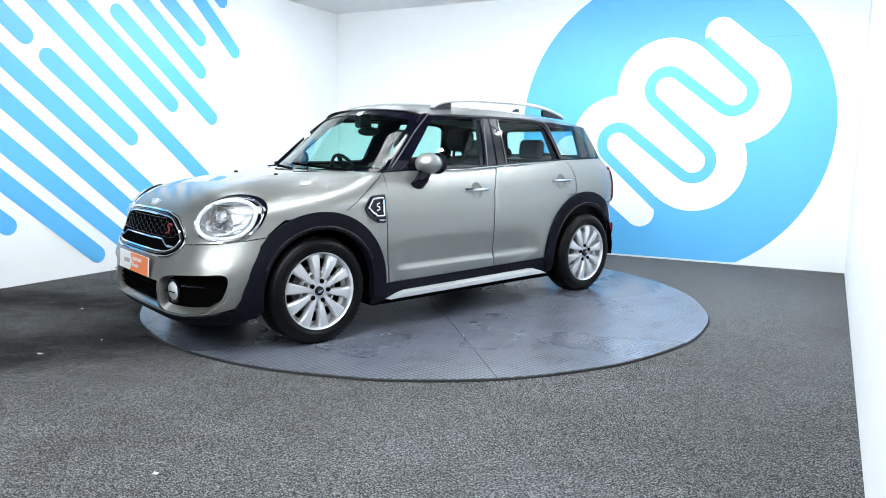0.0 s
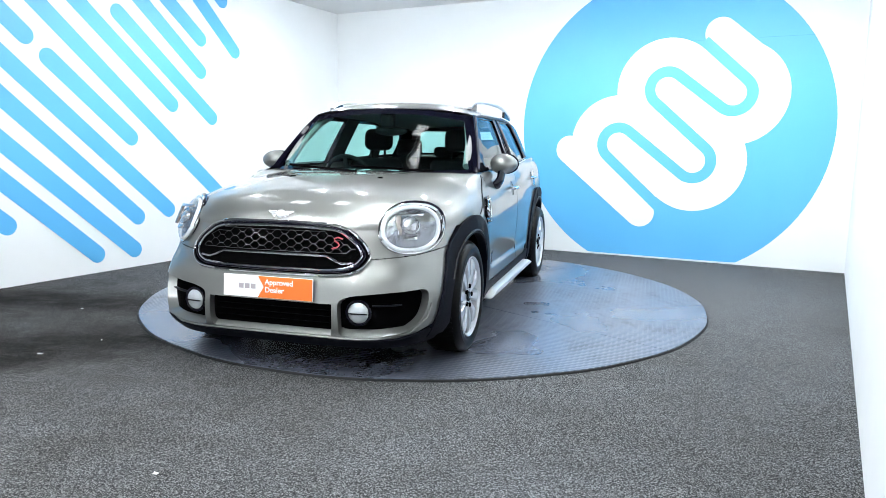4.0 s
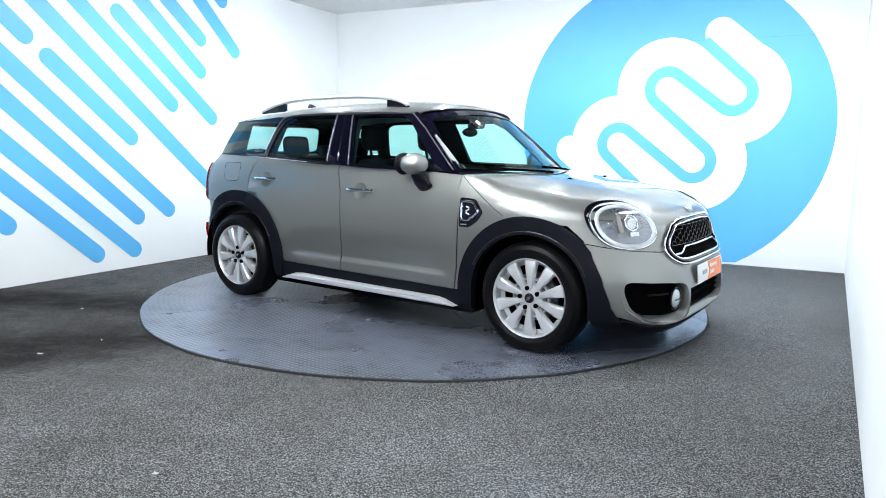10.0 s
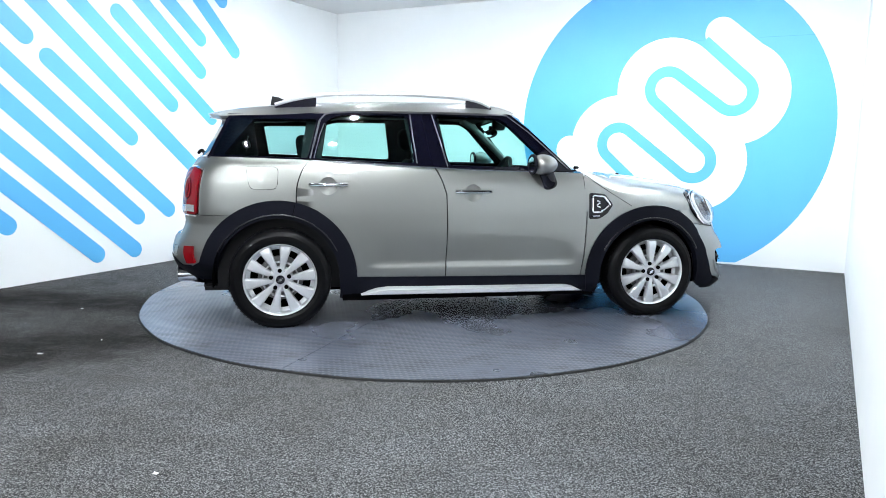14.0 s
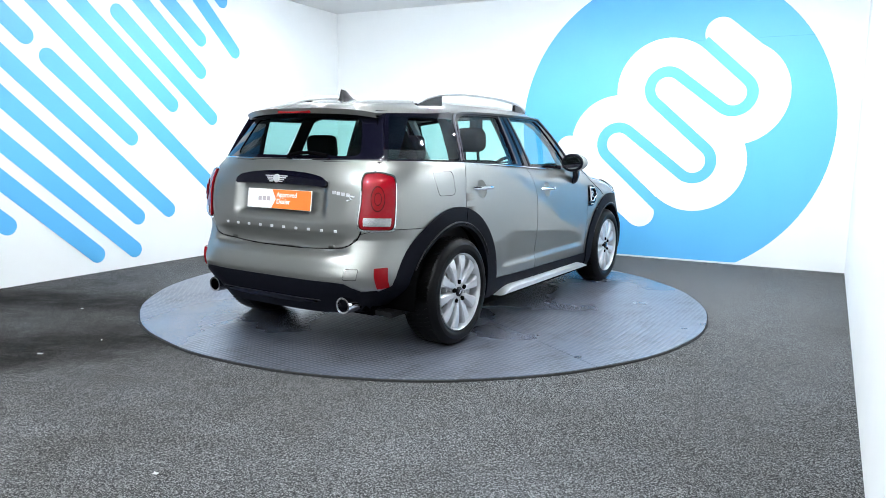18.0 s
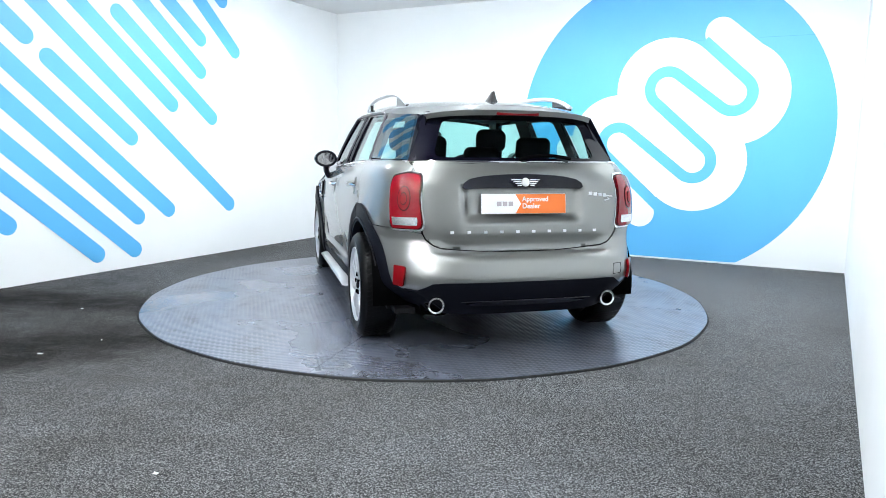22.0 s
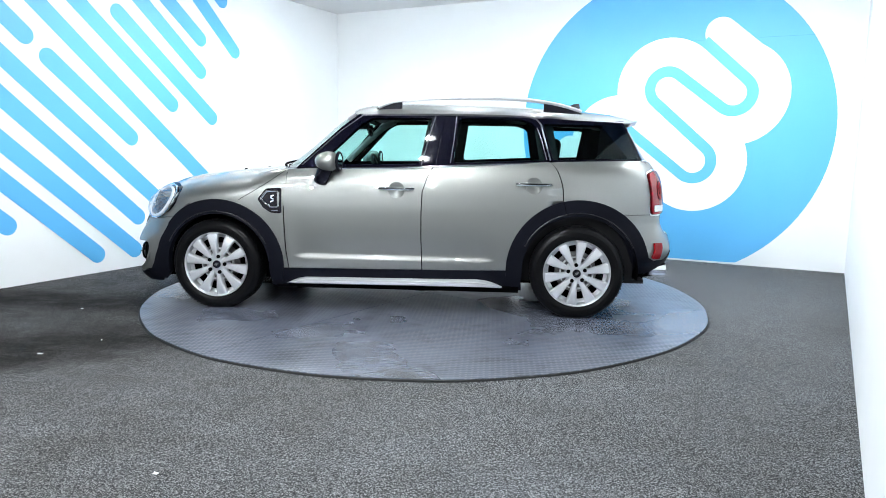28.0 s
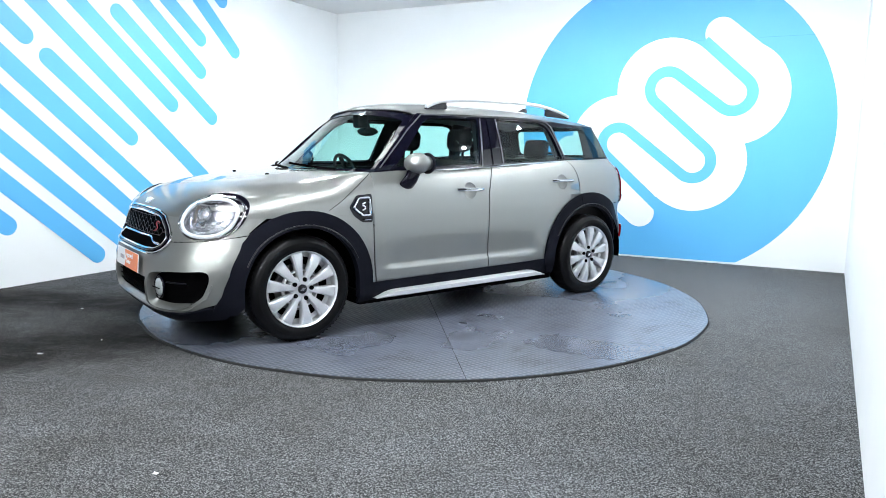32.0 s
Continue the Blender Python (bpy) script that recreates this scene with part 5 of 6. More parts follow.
NU, NV = 60, 36
bm = bmesh.new()
grid = [[bm.verts.new(roof_point(i / NU, -1 + 2 * j / NV)) for j in range(NV + 1)] for i in range(NU + 1)]
for i in range(NU):
    for j in range(NV):
        bm.faces.new((grid[i][j], grid[i][j + 1], grid[i + 1][j + 1], grid[i + 1][j]))
for j in (0, NV):
    low = [bm.verts.new(grid[i][j].co + Vector((0, 0.012 * (1 if j == 0 else -1), -0.014))) for i in range(NU + 1)]
    for i in range(NU):
        bm.faces.new((grid[i][j], grid[i + 1][j], low[i + 1], low[i]))
back = [bm.verts.new(grid[NU][j].co + Vector((0.02, 0, -0.030))) for j in range(NV + 1)]
fore = [bm.verts.new(grid[NU][j].co + Vector((0.16, 0, -0.022))) for j in range(NV + 1)]
for j in range(NV):
    bm.faces.new((grid[NU][j], grid[NU][j + 1], back[j + 1], back[j]))
    bm.faces.new((back[j], back[j + 1], fore[j + 1], fore[j]))
roof = part("roof", bm, PAINT, car, angle=50)
bm = bmesh.new()
grid = [[bm.verts.new(roof_point(i / 20, -0.93 + 1.86 * j / 12) - Vector((0, 0, 0.035))) for j in range(13)] for i in range(20)]
for i in range(19):
    for j in range(12):
        bm.faces.new((grid[i][j], grid[i][j + 1], grid[i + 1][j + 1], grid[i + 1][j]))
part("headliner", bm, HEADLINER, car)
bm = bmesh.new(); box(bm, (-1.848, -0.135, 1.410), (-1.80, 0.135, 1.434), 0.006)
part("brake_light", bm, RED_LENS, car, "red high brake light")

# roof rails
for q in (1, -1):
    def rail_at(x, dz):
        return Vector((x, q * (0.575 - 0.012 * abs(x + 0.6)), dz))
    top = [(0.16, 1.512), (0.10, 1.538), (0.03, 1.557), (-0.107, 1.572), (-0.39, 1.584), (-0.70, 1.584), (-0.956, 1.574), (-1.12, 1.553), (-1.238, 1.529), (-1.36, 1.492)]
    rc = curve(sorted(top))
    xs = [0.16 - 1.52 * k / 30 for k in range(31)]
    bm = bmesh.new()
    vs, fs = tube_path([rail_at(x, rc(x)) for x in xs], 0.018, seg=10, flat=0.8)
    bv = [bm.verts.new(v) for v in vs]
    for f in fs:
        bm.faces.new([bv[i] for i in f])
    rail = part("roof_rail", bm, SATIN, car, "silver roof rail on black feet")
    for lo, hi in ((0.17, -0.02), (-1.08, -1.36)):
        bm = bmesh.new()
        vs = []
        n = 8
        for k in range(n + 1):
            x = lo + (hi - lo) * k / n
            zt = rc(x) - 0.006
            zb = min(1.50 - 0.05 * max(0, -x - 1.0), zt - 0.001)
            for dy, z in ((-0.012, zb), (0.011, zb - 0.010), (0.010, zt), (-0.012, zt)):
                vs.append(bm.verts.new(rail_at(x, z) + Vector((0, q * dy, 0))))
        for k in range(n):
            for i in range(4):
                bm.faces.new((vs[4 * k + i], vs[4 * k + (i + 1) % 4], vs[4 * k + 4 + (i + 1) % 4], vs[4 * k + 4 + i]))
        bm.faces.new(vs[:4]); bm.faces.new(vs[-4:])
        part("rail_foot", bm, GLOSS_BLACK, rail)

# shark-fin aerial
bm = bmesh.new()
fin = [(-1.24, 0.0, 0.012), (-1.30, 0.035, 0.024), (-1.36, 0.066, 0.030), (-1.405, 0.074, 0.022), (-1.42, 0.0, 0.026)]
rings = []
for x, h, w in fin:
    zr = ROOF(x) - 0.004
    h = max(h, 0.004)
    rings.append([bm.verts.new((x, s * w * f, zr + h * g)) for s, f, g in ((1, 1, 0), (1, 0.75, 0.3), (1, 0.2, 0.9), (0, 0, 1), (-1, 0.2, 0.9), (-1, 0.75, 0.3), (-1, 1, 0))])
for a, b in zip(rings, rings[1:]):
    for k in range(6):
        bm.faces.new((a[k], a[k + 1], b[k + 1], b[k]))
bm.faces.new(rings[-1]); bm.faces.new(rings[0][::-1])
part("aerial", bm, material("grey_aerial_paint", (0.018, 0.018, 0.020), 0.4, 0.0, spec=0.2), car, "dark shark-fin aerial", angle=50)

# chrome waist line
belt_pts = [side_glass_point(x, BELT(x) - 0.004) + Vector((0, 0.012, 0)) for x in [0.80 - 2.6 * k / 40 for k in range(41)]]
bar("waist_strip", belt_pts, 0.009, CHROME, car, flat=0.8, label="chrome waist strip")
bar("tail_waist_strip", [rear_screen_point(y, 1.138) + Vector((-0.008, 0, 0)) for y in [-0.655 + 1.31 * k / 24 for k in range(25)]], 0.006, CHROME, car, both=False)
# filler between the waist and the glass
bm = bmesh.new()
rows = []
for k in range(41):
    x = 0.80 - 2.6 * k / 40
    p = shell(s_of_x(x, BELT(x)), BELT(x)) - Vector((0, 0.002, 0.002))
    q2 = side_glass_point(x, BELT(x) + 0.012)
    rows.append((p, q2 - Vector((0, 0.02, 0))))
for q in (1, -1):
    a = [(bm.verts.new((p.x, q * p.y, p.z)), bm.verts.new((r.x, q * r.y, r.z))) for p, r in rows]
    for k in range(40):
        bm.faces.new((a[k][0], a[k + 1][0], a[k + 1][1], a[k][1]))
part("waist_seal", bm, GLOSS_BLACK, car)
bm = bmesh.new()
a = []
for k in range(25):
    y = -0.66 + 1.32 * k / 24
    r = rear_screen_point(y, 1.146)
    p = shell(s_of_y(y, 1.13, True), 1.13)
    a.append((bm.verts.new(Vector((p.x + 0.004, p.y, p.z))), bm.verts.new(r + Vector((0.01, 0, 0)))))
for k in range(24):
    bm.faces.new((a[k][0], a[k + 1][0], a[k + 1][1], a[k][1]))
part("gate_shelf", bm, PAINT, car)

# cowl between bonnet and windscreen, wipers
bm = bmesh.new()
a = []
for k in range(25):
    y = -0.77 + 1.54 * k / 24
    r = windscreen_point(y, ws_low(y) + 0.004)
    a.append((bm.verts.new((max(r.x + 0.10, 0.84), y, min(hood_z(max(r.x + 0.10, 0.84), y), 1.05) - 0.004)), bm.verts.new(r + Vector((-0.02, 0, 0.006)))))
for k in range(24):
    bm.faces.new((a[k][0], a[k + 1][0], a[k + 1][1], a[k][1]))
part("cowl", bm, BLACK_PLASTIC, car)
bm = bmesh.new()
box(bm, (0.70, -0.76, 0.90), (0.98, 0.76, 1.00))
part("scuttle_box", bm, MATT_BLACK, car, smooth=False)
for y0, y1 in ((0.52, -0.05), (0.02, -0.58)):
    pts = [windscreen_point(y0 + (y1 - y0) * k / 8, ws_low(y0) + 0.012 + 0.030 * k / 8) + Vector((0.018, 0, 0.014)) for k in range(9)]
    bar("wiper", pts, 0.009, MATT_BLACK, car, both=False, seg=6, label="black windscreen wiper")
pts = [rear_screen_point(-0.02 - 0.30 * k / 6, 1.150 + 0.018 * math.sin(math.pi * k / 6)) + Vector((-0.03, 0, 0.008)) for k in range(7)]
bar("rear_wiper", [rear_screen_point(0.0, 1.15) + Vector((-0.01, 0, 0))] + pts, 0.012, MATT_BLACK, car, both=False, seg=6, label="black rear wiper")

# door mirrors
for q in (1, -1):
    bm = bmesh.new()
    bmesh.ops.create_uvsphere(bm, u_segments=28, v_segments=16, radius=1.0)
    for v in bm.verts:
        x, y, z = v.co
        x = x if x > 0 else x * 0.72
        v.co = Vector((0.465 + 0.105 * x, q * (0.905 + 0.098 * y), 1.108 + 0.072 * z * (1 - 0.10 * y)))
    mir = part("door_mirror", bm, PAINT, car, "silver-beige door mirror on a black foot", angle=70)
    bm = bmesh.new()
    bmesh.ops.create_cone(bm, cap_ends=True, segments=32, radius1=1, radius2=1, depth=0.006, matrix=pose(0, 0, 0, 0, 90, 0))
    for v in bm.verts:
        v.co = Vector((0.388 + v.co.x, q * (0.905 + 0.080 * v.co.y), 1.108 + 0.057 * v.co.z))
    part("mirror_glass", bm, CHROME, mir, "mirror glass")
    bar("mirror_rim", [(0.392, q * (0.905 + 0.084 * math.cos(2 * math.pi * k / 32)), 1.108 + 0.061 * math.sin(2 * math.pi * k / 32)) for k in range(32)], 0.012, BLACK_PLASTIC, mir, both=False, closed=True)
    vs, fs = tube_path([(0.545, q * 0.835, 0.945), (0.54, q * 0.875, 0.965), (0.52, q * 0.892, 1.0), (0.49, q * 0.90, 1.065)], 0.052, seg=12, flat=0.5, up=(0, 1, 0))
    bm = bmesh.new()
    bv = [bm.verts.new(v) for v in vs]
    for f in fs:
        bm.faces.new([bv[i] for i in f])
    part("mirror_foot", bm, GLOSS_BLACK, mir)

# ---- wheels ----
def revolve(bm, prof, n, cy=1):
    """prof: (radius, y); turned about the y axis."""
    rings = [[bm.verts.new((r * math.cos(2 * math.pi * k / n), y, r * math.sin(2 * math.pi * k / n))) for k in range(n)] for r, y in prof]
    for a, b in zip(rings, rings[1:]):
        for k in range(n):
            bm.faces.new((a[k], a[(k + 1) % n], b[(k + 1) % n], b[k]))
    return rings


def make_wheel(m):
    bm = bmesh.new()
    revolve(bm, [(0.200, -0.03), (0.226, -0.02), (0.230, 0.030), (0.236, 0.046), (0.240, 0.050), (0.243, 0.044), (0.240, 0.020), (0.235, -0.10), (0.226, -0.12)], 64)
    w = part("wheel", bm, ALLOY, car, "silver ten-spoke alloy wheel with black tyre", angle=50)
    w.matrix_basis = m
    bm = bmesh.new()
    revolve(bm, [(0.232, -0.16), (0.26, -0.185), (0.30, -0.18), (0.322, -0.165), (0.3355, -0.135), (0.3375, -0.075), (0.3375, 0.0), (0.334, 0.018), (0.326, 0.034), (0.313, 0.047), (0.298, 0.053), (0.296, 0.0545), (0.275, 0.056), (0.262, 0.054), (0.258, 0.051), (0.246, 0.046), (0.242, 0.040)], 72)
    part("tyre", bm, TYRE, w, "black road tyre", angle=30)
    bm = bmesh.new()
    for k in range(72):
        for y in (-0.115, -0.055, 0.0):
            a = 2 * math.pi * (k + (0.5 if y == -0.055 else 0)) / 72
            box(bm, (-0.0065, -0.022, -0.0015), (0.0065, 0.022, 0.0006), m=pose(0, y, 0) @ Matrix.Rotation(-a, 4, "Y") @ pose(0.3380, 0, 0, 0, 90, 0) @ pose(0, 0, 0, 0, 0, 22))
    part("tread", bm, TYRE, w, smooth=False)
    # one spoke, widening outwards with rounded shoulders
    sp = bpy.data.meshes.new("spoke")
    bm = bmesh.new()
    secs = [(0.050, 0.0145, 0.030, 0.0), (0.085, 0.018, 0.034, 0.0), (0.14, 0.0255, 0.040, 0.0), (0.19, 0.034, 0.040, 0.0), (0.222, 0.039, 0.034, 0.0), (0.236, 0.041, 0.026, 0.0)]
    rings = []
    for r, hw, y, _ in secs:
        rings.append([bm.verts.new((r, yy, t)) for t, yy in ((-hw, y - 0.045), (-hw, y - 0.010), (-hw * 0.72, y), (0, y + 0.0015), (hw * 0.72, y), (hw, y - 0.010), (hw, y - 0.045))])
    for a, b in zip(rings, rings[1:]):
        for k in range(6):
            bm.faces.new((a[k], a[k + 1], b[k + 1], b[k]))
    bmesh.ops.recalc_face_normals(bm, faces=bm.faces)
    bm.to_mesh(sp); bm.free()
    sp.materials.append(ALLOY)
    sp.polygons.foreach_set("use_smooth", [True] * len(sp.polygons))
    sp.set_sharp_from_angle(angle=radians(35))
    for k in range(10):
        link("spoke", sp, w, m=Matrix.Rotation(2 * math.pi * (k + 0.25) / 10, 4, "Y"))
    bm = bmesh.new()
    revolve(bm, [(0.0005, 0.027), (0.030, 0.026), (0.062, 0.025), (0.082, 0.018), (0.088, -0.02)], 40)
    revolve(bm, [(0.112, -0.02), (0.112, 0.012), (0.117, 0.016), (0.122, 0.012), (0.122, -0.02)], 48)
    part("hub", bm, ALLOY, w)
    bm = bmesh.new()
    revolve(bm, [(0.0005, 0.041), (0.024, 0.040), (0.029, 0.036), (0.030, 0.024)], 32)
    part("centre_cap", bm, GLOSS_BLACK, w, "black centre cap")
    bm = bmesh.new()
    box(bm, (-0.019, 0.0395, -0.004), (0.019, 0.0425, 0.004)); box(bm, (-0.007, 0.0395, -0.009), (0.007, 0.0420, 0.009))
    part("cap_badge", bm, CHROME, w, smooth=False)
    bolt = bpy.data.meshes.new("wheel_bolt")
    bm = bmesh.new()
    bmesh.ops.create_cone(bm, cap_ends=True, segments=12, radius1=0.0140, radius2=0.0140, depth=0.012, matrix=pose(0.062, 0.0335, 0, 90, 0, 0))
    bm.to_mesh(bolt); bm.free(); bolt.materials.append(MATT_BLACK)
    for k in range(5):
        link("wheel_bolt", bolt, w, m=Matrix.Rotation(2 * math.pi * (k + 0.3) / 5, 4, "Y"))
    bm = bmesh.new()
    revolve(bm, [(0.07, -0.045), (0.150, -0.045), (0.152, -0.065), (0.07, -0.065)], 40)
    part("brake_disc", bm, DISC_METAL, w, "grey brake disc")
    bm = bmesh.new()
    revolve(bm, [(0.01, -0.075), (0.225, -0.075), (0.225, -0.078)], 40)
    part("back_plate", bm, MATT_BLACK, w)


WZ = 0.329
for x, steer in ((1.335, 0), (-1.335, 0)):
    make_wheel(pose(x, 0.855, WZ, 0, 17 * (1 if x > 0 else 2.2), 0))
    make_wheel(pose(x, -0.855, WZ, 0, 31 + (14 if x > 0 else 4), 180))

# ---- cabin ----
def seat(x, y):
    bm = bmesh.new()
    box(bm, (-0.26, -0.25, -0.10), (0.26, 0.25, 0.06), 0.05, 3, m=pose(x, y, 0.56))
    part("seat_cushion", bm, CLOTH, car)
    bm = bmesh.new()
    box(bm, (-0.07, -0.235, 0.0), (0.07, 0.235, 0.58), 0.068, 4, m=pose(x - 0.27, y, 0.56, 0, -14, 0))
    part("seat_back", bm, CLOTH, car)
    bm = bmesh.new()
    box(bm, (-0.065, -0.125, 0.0), (0.065, 0.125, 0.185), 0.062, 5, m=pose(x - 0.435, y, 1.185, 0, -6, 0))
    for s in (-1, 1):
        box(bm, (-0.008, s * 0.06 - 0.008, -0.10), (0.008, s * 0.06 + 0.008, 0.02), m=pose(x - 0.435, y, 1.195, 0, -10, 0))
    part("headrest", bm, CLOTH, car, "black padded headrest")


seat(0.12, 0.36)
seat(0.12, -0.36)
bm = bmesh.new()
box(bm, (-0.07, -0.63, 0.0), (0.07, 0.63, 0.56), 0.05, 3, m=pose(-0.98, 0, 0.58, 0, -16, 0))
box(bm, (-0.95, -0.63, 0.50), (-0.45, 0.63, 0.64), 0.05, 3)
part("rear_bench", bm, CLOTH, car)
for y in (-0.38, 0.0, 0.38):
    bm = bmesh.new()
    h = 0.17 if y else 0.10
    box(bm, (-0.05, -0.125, 0.0), (0.05, 0.125, h), 0.045, 4, m=pose(-1.165, y, 1.125, 0, -6, 0))
    part("headrest", bm, CLOTH, car, "black padded headrest")
bm = bmesh.new()
box(bm, (0.36, -0.74, 0.80), (0.82, 0.74, 1.005), 0.07, 4)
box(bm, (0.40, -0.52, 0.98), (0.62, -0.20, 1.05), 0.04, 3)
part("dashboard", bm, DASH, car, "black dashboard")
sw = Matrix.Translation((0.30, -0.36, 0.98)) @ pose(0, 0, 0, 0, -66, 0)
bar("steering_wheel", [sw @ Vector((0.18 * math.cos(2 * math.pi * k / 32), 0.18 * math.sin(2 * math.pi * k / 32), 0)) for k in range(32)], 0.015, DASH, car, both=False, closed=True, label="black steering wheel")
bm = bmesh.new(); box(bm, (-0.17, -0.02, -0.015), (0.17, 0.02, 0.012), 0.008, m=sw); box(bm, (-0.06, -0.07, -0.02), (0.06, 0.07, 0.02), 0.015, m=sw); box(bm, (-0.02, -0.02, -0.2), (0.02, 0.02, 0.0), m=sw)
part("wheel_hub", bm, DASH, car)
bm = bmesh.new()
bmesh.ops.create_uvsphere(bm, u_segments=20, v_segments=10, radius=1.0, matrix=pose(0.325, 0.0, 1.335, 0, 8, 8) @ Matrix.Diagonal((0.022, 0.125, 0.036, 1)))
box(bm, (0.0, -0.045, 0.0), (0.10, 0.045, 0.11), 0.02, 3, m=pose(0.335, 0, 1.36))
box(bm, (-0.02, -0.012, 0.0), (0.03, 0.012, 0.05), 0.006, m=pose(0.325, 0, 1.345))
mirror = part("inner_mirror", bm, DASH, car, "black rear-view mirror")
bm = bmesh.new()
bmesh.ops.create_cone(bm, cap_ends=True, segments=24, radius1=1, radius2=1, depth=1, matrix=pose(0.308, 0.0, 1.334, 0, 8, 8) @ Matrix.Diagonal((0.006, 0.108, 0.028, 1)) @ pose(0, 0, 0, 0, 90, 0))
part("mirror_glass", bm, CHROME, mirror, smooth=False)
# inner door panels and pillar trims
for q in (1, -1):
    bm = bmesh.new()
    for x0, x1, t in ((-0.17, -0.42, 0.0), (-1.06, -1.20, 0.0)):
        a = []
        for z in (1.08, 1.2, 1.32, 1.44):
            for x in (x0, x1):
                a.append(bm.verts.new((x - (0.06 * (z - 1.08) / 0.36 if x0 > -0.5 else -0.06 * (z - 1.08) / 0.36), q * (glass_y(x, z) - 0.045), z)))
        for k in range(3):
            bm.faces.new((a[2 * k], a[2 * k + 1], a[2 * k + 3], a[2 * k + 2]))
    part("pillar_trim", bm, DASH, car)
    bar("pillar_trim", [(0.66, q * 0.685, 1.09), (0.50, q * 0.66, 1.24), (0.32, q * 0.60, 1.39), (0.20, q * 0.56, 1.45)], 0.030, TRIM, car, both=False, label="pale grey pillar trim")
    bm = bmesh.new(); box(bm, (-1.75, q * 0.735 - 0.02, 0.9), (0.80, q * 0.735 + 0.02, 1.035), 0.01); part("door_card", bm, DASH, car)
for q in (1, -1):
    bm = bmesh.new()
    a = []
    for z in (1.05, 1.15, 1.25, 1.35, 1.43):
        for x in (-1.46 - 0.05 * (z - 1.05) / 0.38, -1.66, -1.80 + 0.12 * (z - 1.05) / 0.38):
            a.append(bm.verts.new((x, q * (glass_y(x, z) - 0.05), z)))
    for k in range(4):
        for i in range(2):
            bm.faces.new((a[3 * k + i], a[3 * k + i + 1], a[3 * k + 4 + i], a[3 * k + 3 + i]))
    part("pillar_trim", bm, MATT_BLACK, car)
bm = bmesh.new(); box(bm, (-1.80, -0.62, 1.02), (-1.22, 0.66, 1.06), 0.01); part("parcel_shelf", bm, DASH, car)

# washer nozzles on the bonnet, towing-eye covers
for q in (1, -1):
    bm = bmesh.new(); box(bm, (-0.010, -0.016, -0.004), (0.010, 0.016, 0.008), 0.005, m=Matrix.Translation((1.30, q * 0.30, hood_z(1.30, 0.30))))
    part("washer_nozzle", bm, MATT_BLACK, car)
cover = rounded([(S_END - s_of_y(0.56, 0.50, True), 0.535), (S_END - s_of_y(0.63, 0.50, True), 0.535), (S_END - s_of_y(0.63, 0.50, True), 0.475), (S_END - s_of_y(0.56, 0.50, True), 0.475)], 0.012, 3)
bar("tow_cover_seam", offset_path([(-u, z) for u, z in cover], tail_fn, 0.0006), 0.0018, MATT_BLACK, car, both=False, closed=True, seg=4)
# ---- ceiling lamps, assumed and out of view: rows of small globes under flat white shades ----
def revolve_z(bm, prof, n):
    rings = [[bm.verts.new((r * math.cos(2 * math.pi * k / n), r * math.sin(2 * math.pi * k / n), z)) for k in range(n)] for r, z in prof]
    for a, b in zip(rings, rings[1:]):
        for k in range(n):
            bm.faces.new((a[k], a[(k + 1) % n], b[(k + 1) % n], b[k]))


def globe_lamp():
    lamp = tagged(new("ceiling_lamp"), "assumed small lit globe lamp, out of view, under a round white shade", "ceiling lamp", group="ceiling lamps")
    bm = bmesh.new()
    bmesh.ops.create_cone(bm, cap_ends=True, segments=24, radius1=0.080, radius2=0.070, depth=0.03, matrix=Matrix.Translation((0, 0, 0.012)))
    # rim drawn down to keep direct light off the wall tops
    revolve_z(bm, [(0.080, -0.003), (0.084, -0.024), (0.087, -0.024), (0.083, 0.0)], 24)
    part("shade", bm, HOUSING, lamp)
    bm = bmesh.new()
    bmesh.ops.create_uvsphere(bm, u_segments=12, v_segments=8, radius=0.040)
    part("globe", bm, GLOBE, lamp)
    bm = bmesh.new()
    bmesh.ops.create_cone(bm, cap_ends=True, segments=10, radius1=0.012, radius2=0.012, depth=CEILING - LAMP_Z - 0.028, matrix=Matrix.Translation((0, 0, (0.027 + CEILING - LAMP_Z) / 2)))
    part("rod", bm, HOUSING, lamp)
    return lamp


# (metres from the striped wall, metres from the back wall): lamps along the walls, then those over the hall
# unseen; three follow pillar glints, the rest are added to brighten walls and car
LAMPS = [(1.2, 2.2), (1.2, 3.7), (2.1, 2.5), (3.0, 2.0), (3.9, 1.9), (4.7, 1.7), (5.5, 1.7), (5.8, 2.6),
         (3.7, 4.3), (3.8, 4.9), (3.95, 5.5), (2.9, 6.2), (4.8, 6.2), (3.8, 7.0), (2.3, 7.6), (3.1, 8.4), (4.4, 8.2),
         (2.6, 9.3), (3.6, 9.7), (4.6, 9.3), (5.3, 8.8)]
_first = None
for across, deep in LAMPS:
    at = CORNER_LB + DIR_BACK * across + DIR_SIDE * deep
    m = pose(at.x, at.y, LAMP_Z)
    if _first is None:
        _first = globe_lamp()
        _first.matrix_basis = m
    else:
        copy_thing(_first, m)


# small square louvred lamps set under the ceiling above the turntable
PANEL_GLOW = material("lit_panel", (0.9, 0.9, 0.9), 0.5, emit=(0.95, 0.99, 1.0), power=9.0)


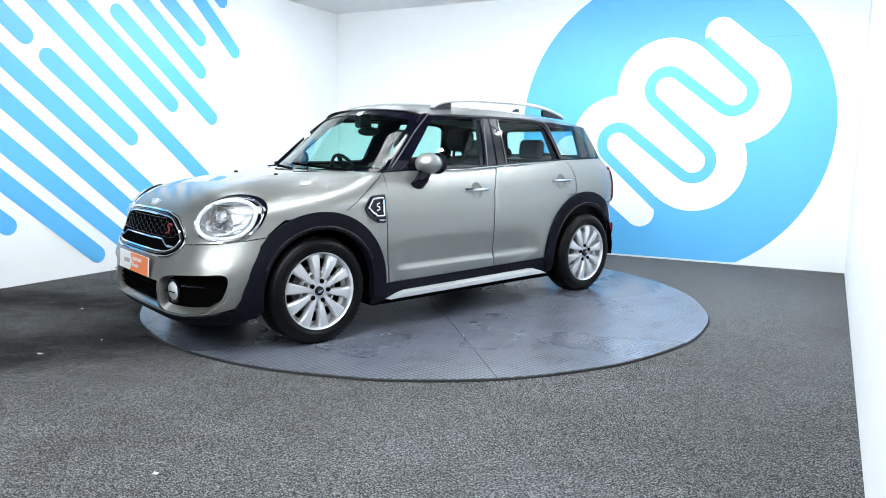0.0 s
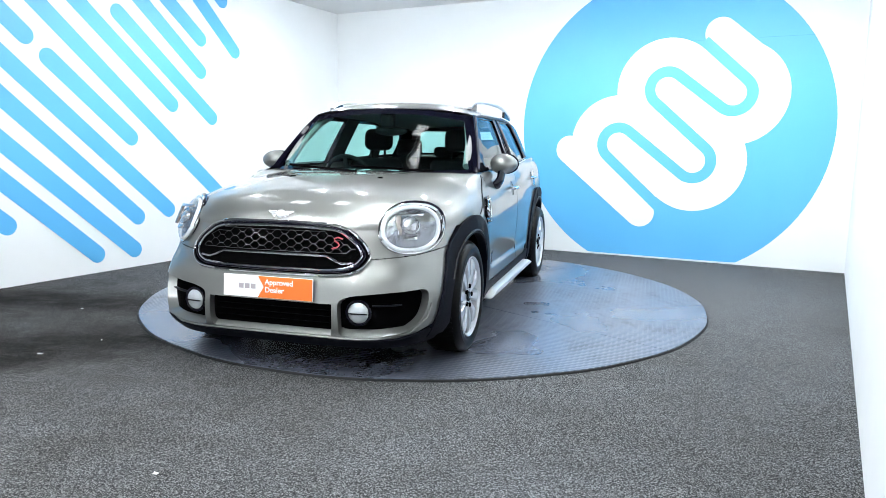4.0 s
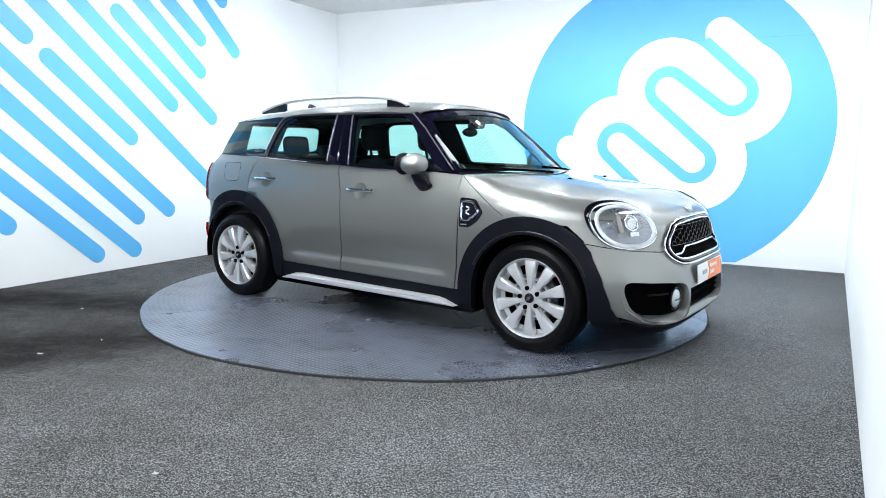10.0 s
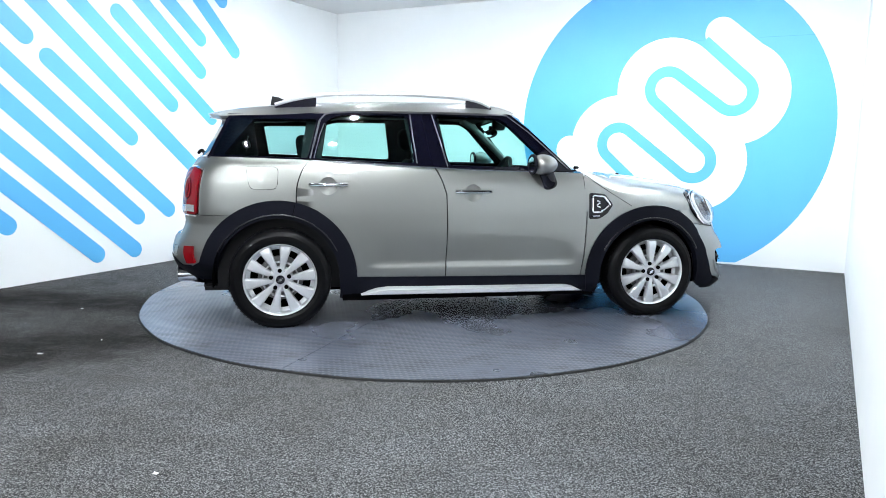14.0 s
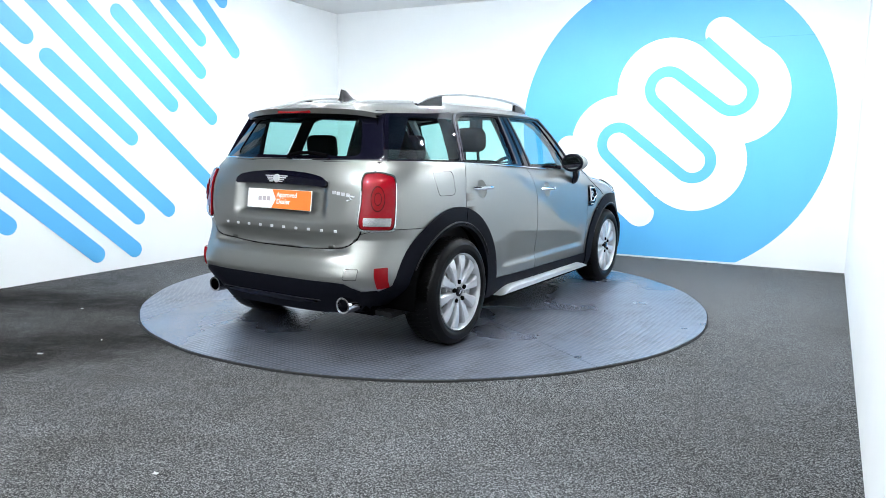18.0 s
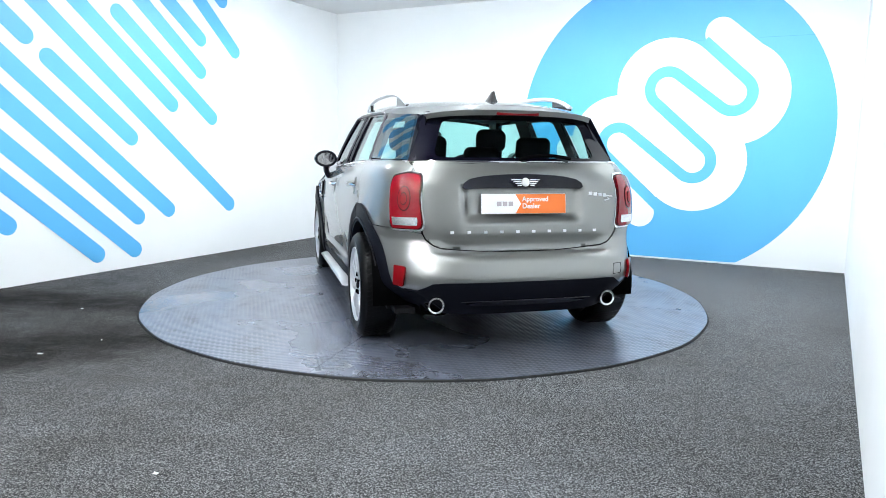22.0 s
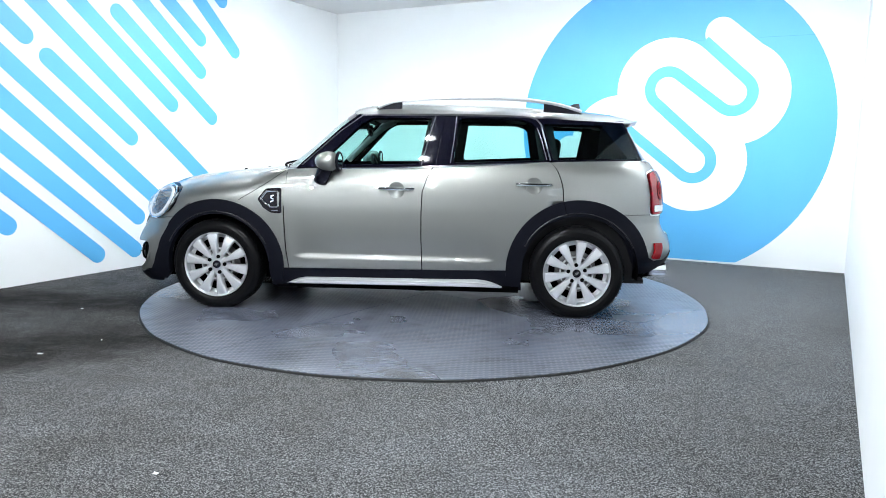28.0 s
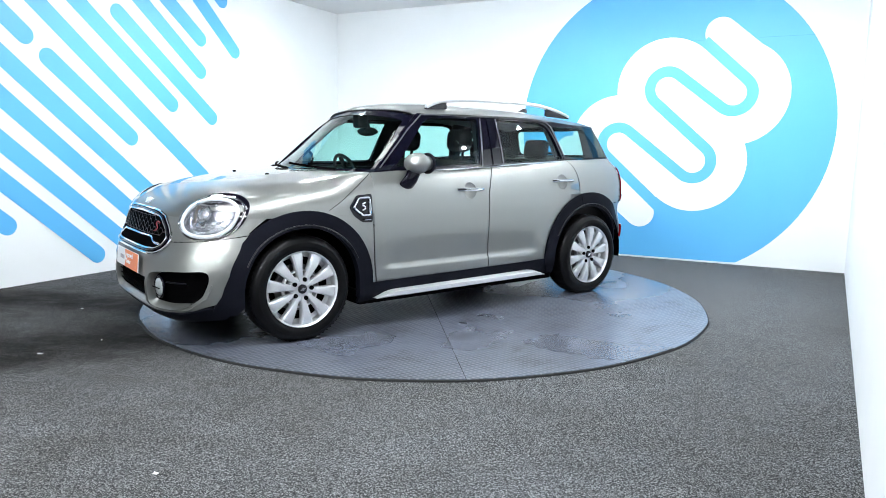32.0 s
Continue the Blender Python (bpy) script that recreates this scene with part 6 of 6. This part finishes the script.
def panel_lamp():
    lamp = tagged(new("panel_lamp"), "small square lit panel lamp with dark crossbars", "ceiling lamp", group="panel lamps")
    bm = bmesh.new(); box(bm, (-0.13, -0.13, 0.0), (0.13, 0.13, 0.06), 0.004); part("frame", bm, HOUSING, lamp, smooth=False)
    for x in (-0.056, 0.056):
        for y in (-0.056, 0.056):
            bm = bmesh.new(); box(bm, (x - 0.050, y - 0.050, -0.004), (x + 0.050, y + 0.050, 0.001)); part("diffuser", bm, PANEL_GLOW, lamp, smooth=False)
    return lamp


_panel = panel_lamp()
_spots = [CORNER_LB + DIR_BACK * a + DIR_SIDE * b for a, b in ((2.04, 4.10), (2.66, 4.02), (3.34, 3.60))]
_panel.matrix_basis = pose(_spots[0].x, _spots[0].y, CEILING - 0.06, 0, 0, -28)
for at in _spots[1:]:
    copy_thing(_panel, pose(at.x, at.y, CEILING - 0.06, 0, 0, -28))
# ---- movement: the turntable carries the car round ----
PIVOT = (0.1734, -0.1324)      # the car's place on the turntable
TURN = [(0.0, -139.65), (0.6, -139.6), (1.0, -139.06), (1.5, -136.11), (2.0, -131.2), (2.5, -125.6), (3.0, -119.7), (3.5, -113.8), (4.5, -101.9), (5.5, -89.75),
        (6.0, -83.6), (7.0, -71.7), (8.0, -59.8), (9.0, -47.9), (10.0, -36.2), (11.0, -24.8), (12.0, -13.3), (13.0, -1.8), (14.0, 9.6),
        (15.5, 26.9), (16.5, 38.5), (17.0, 44.45), (18.0, 56.3), (19.0, 68.2), (20.0, 80.2), (21.0, 92.1), (22.0, 104.05), (23.0, 116.05), (24.0, 127.9),
        (25.0, 139.7), (26.5, 157.1), (27.5, 168.6), (28.0, 174.4), (29.0, 185.8), (30.0, 197.4), (30.5, 203.0), (31.0, 208.5), (31.5, 212.86), (32.0, 216.07)]


def motions():
    walk(table, [(t, pose(0, 0, 0, 0, 0, a)) for t, a in TURN])
    walk(car, [(t, pose(0, 0, 0, 0, 0, a) @ pose(PIVOT[0], PIVOT[1], 0.0)) for t, a in TURN])


motions()
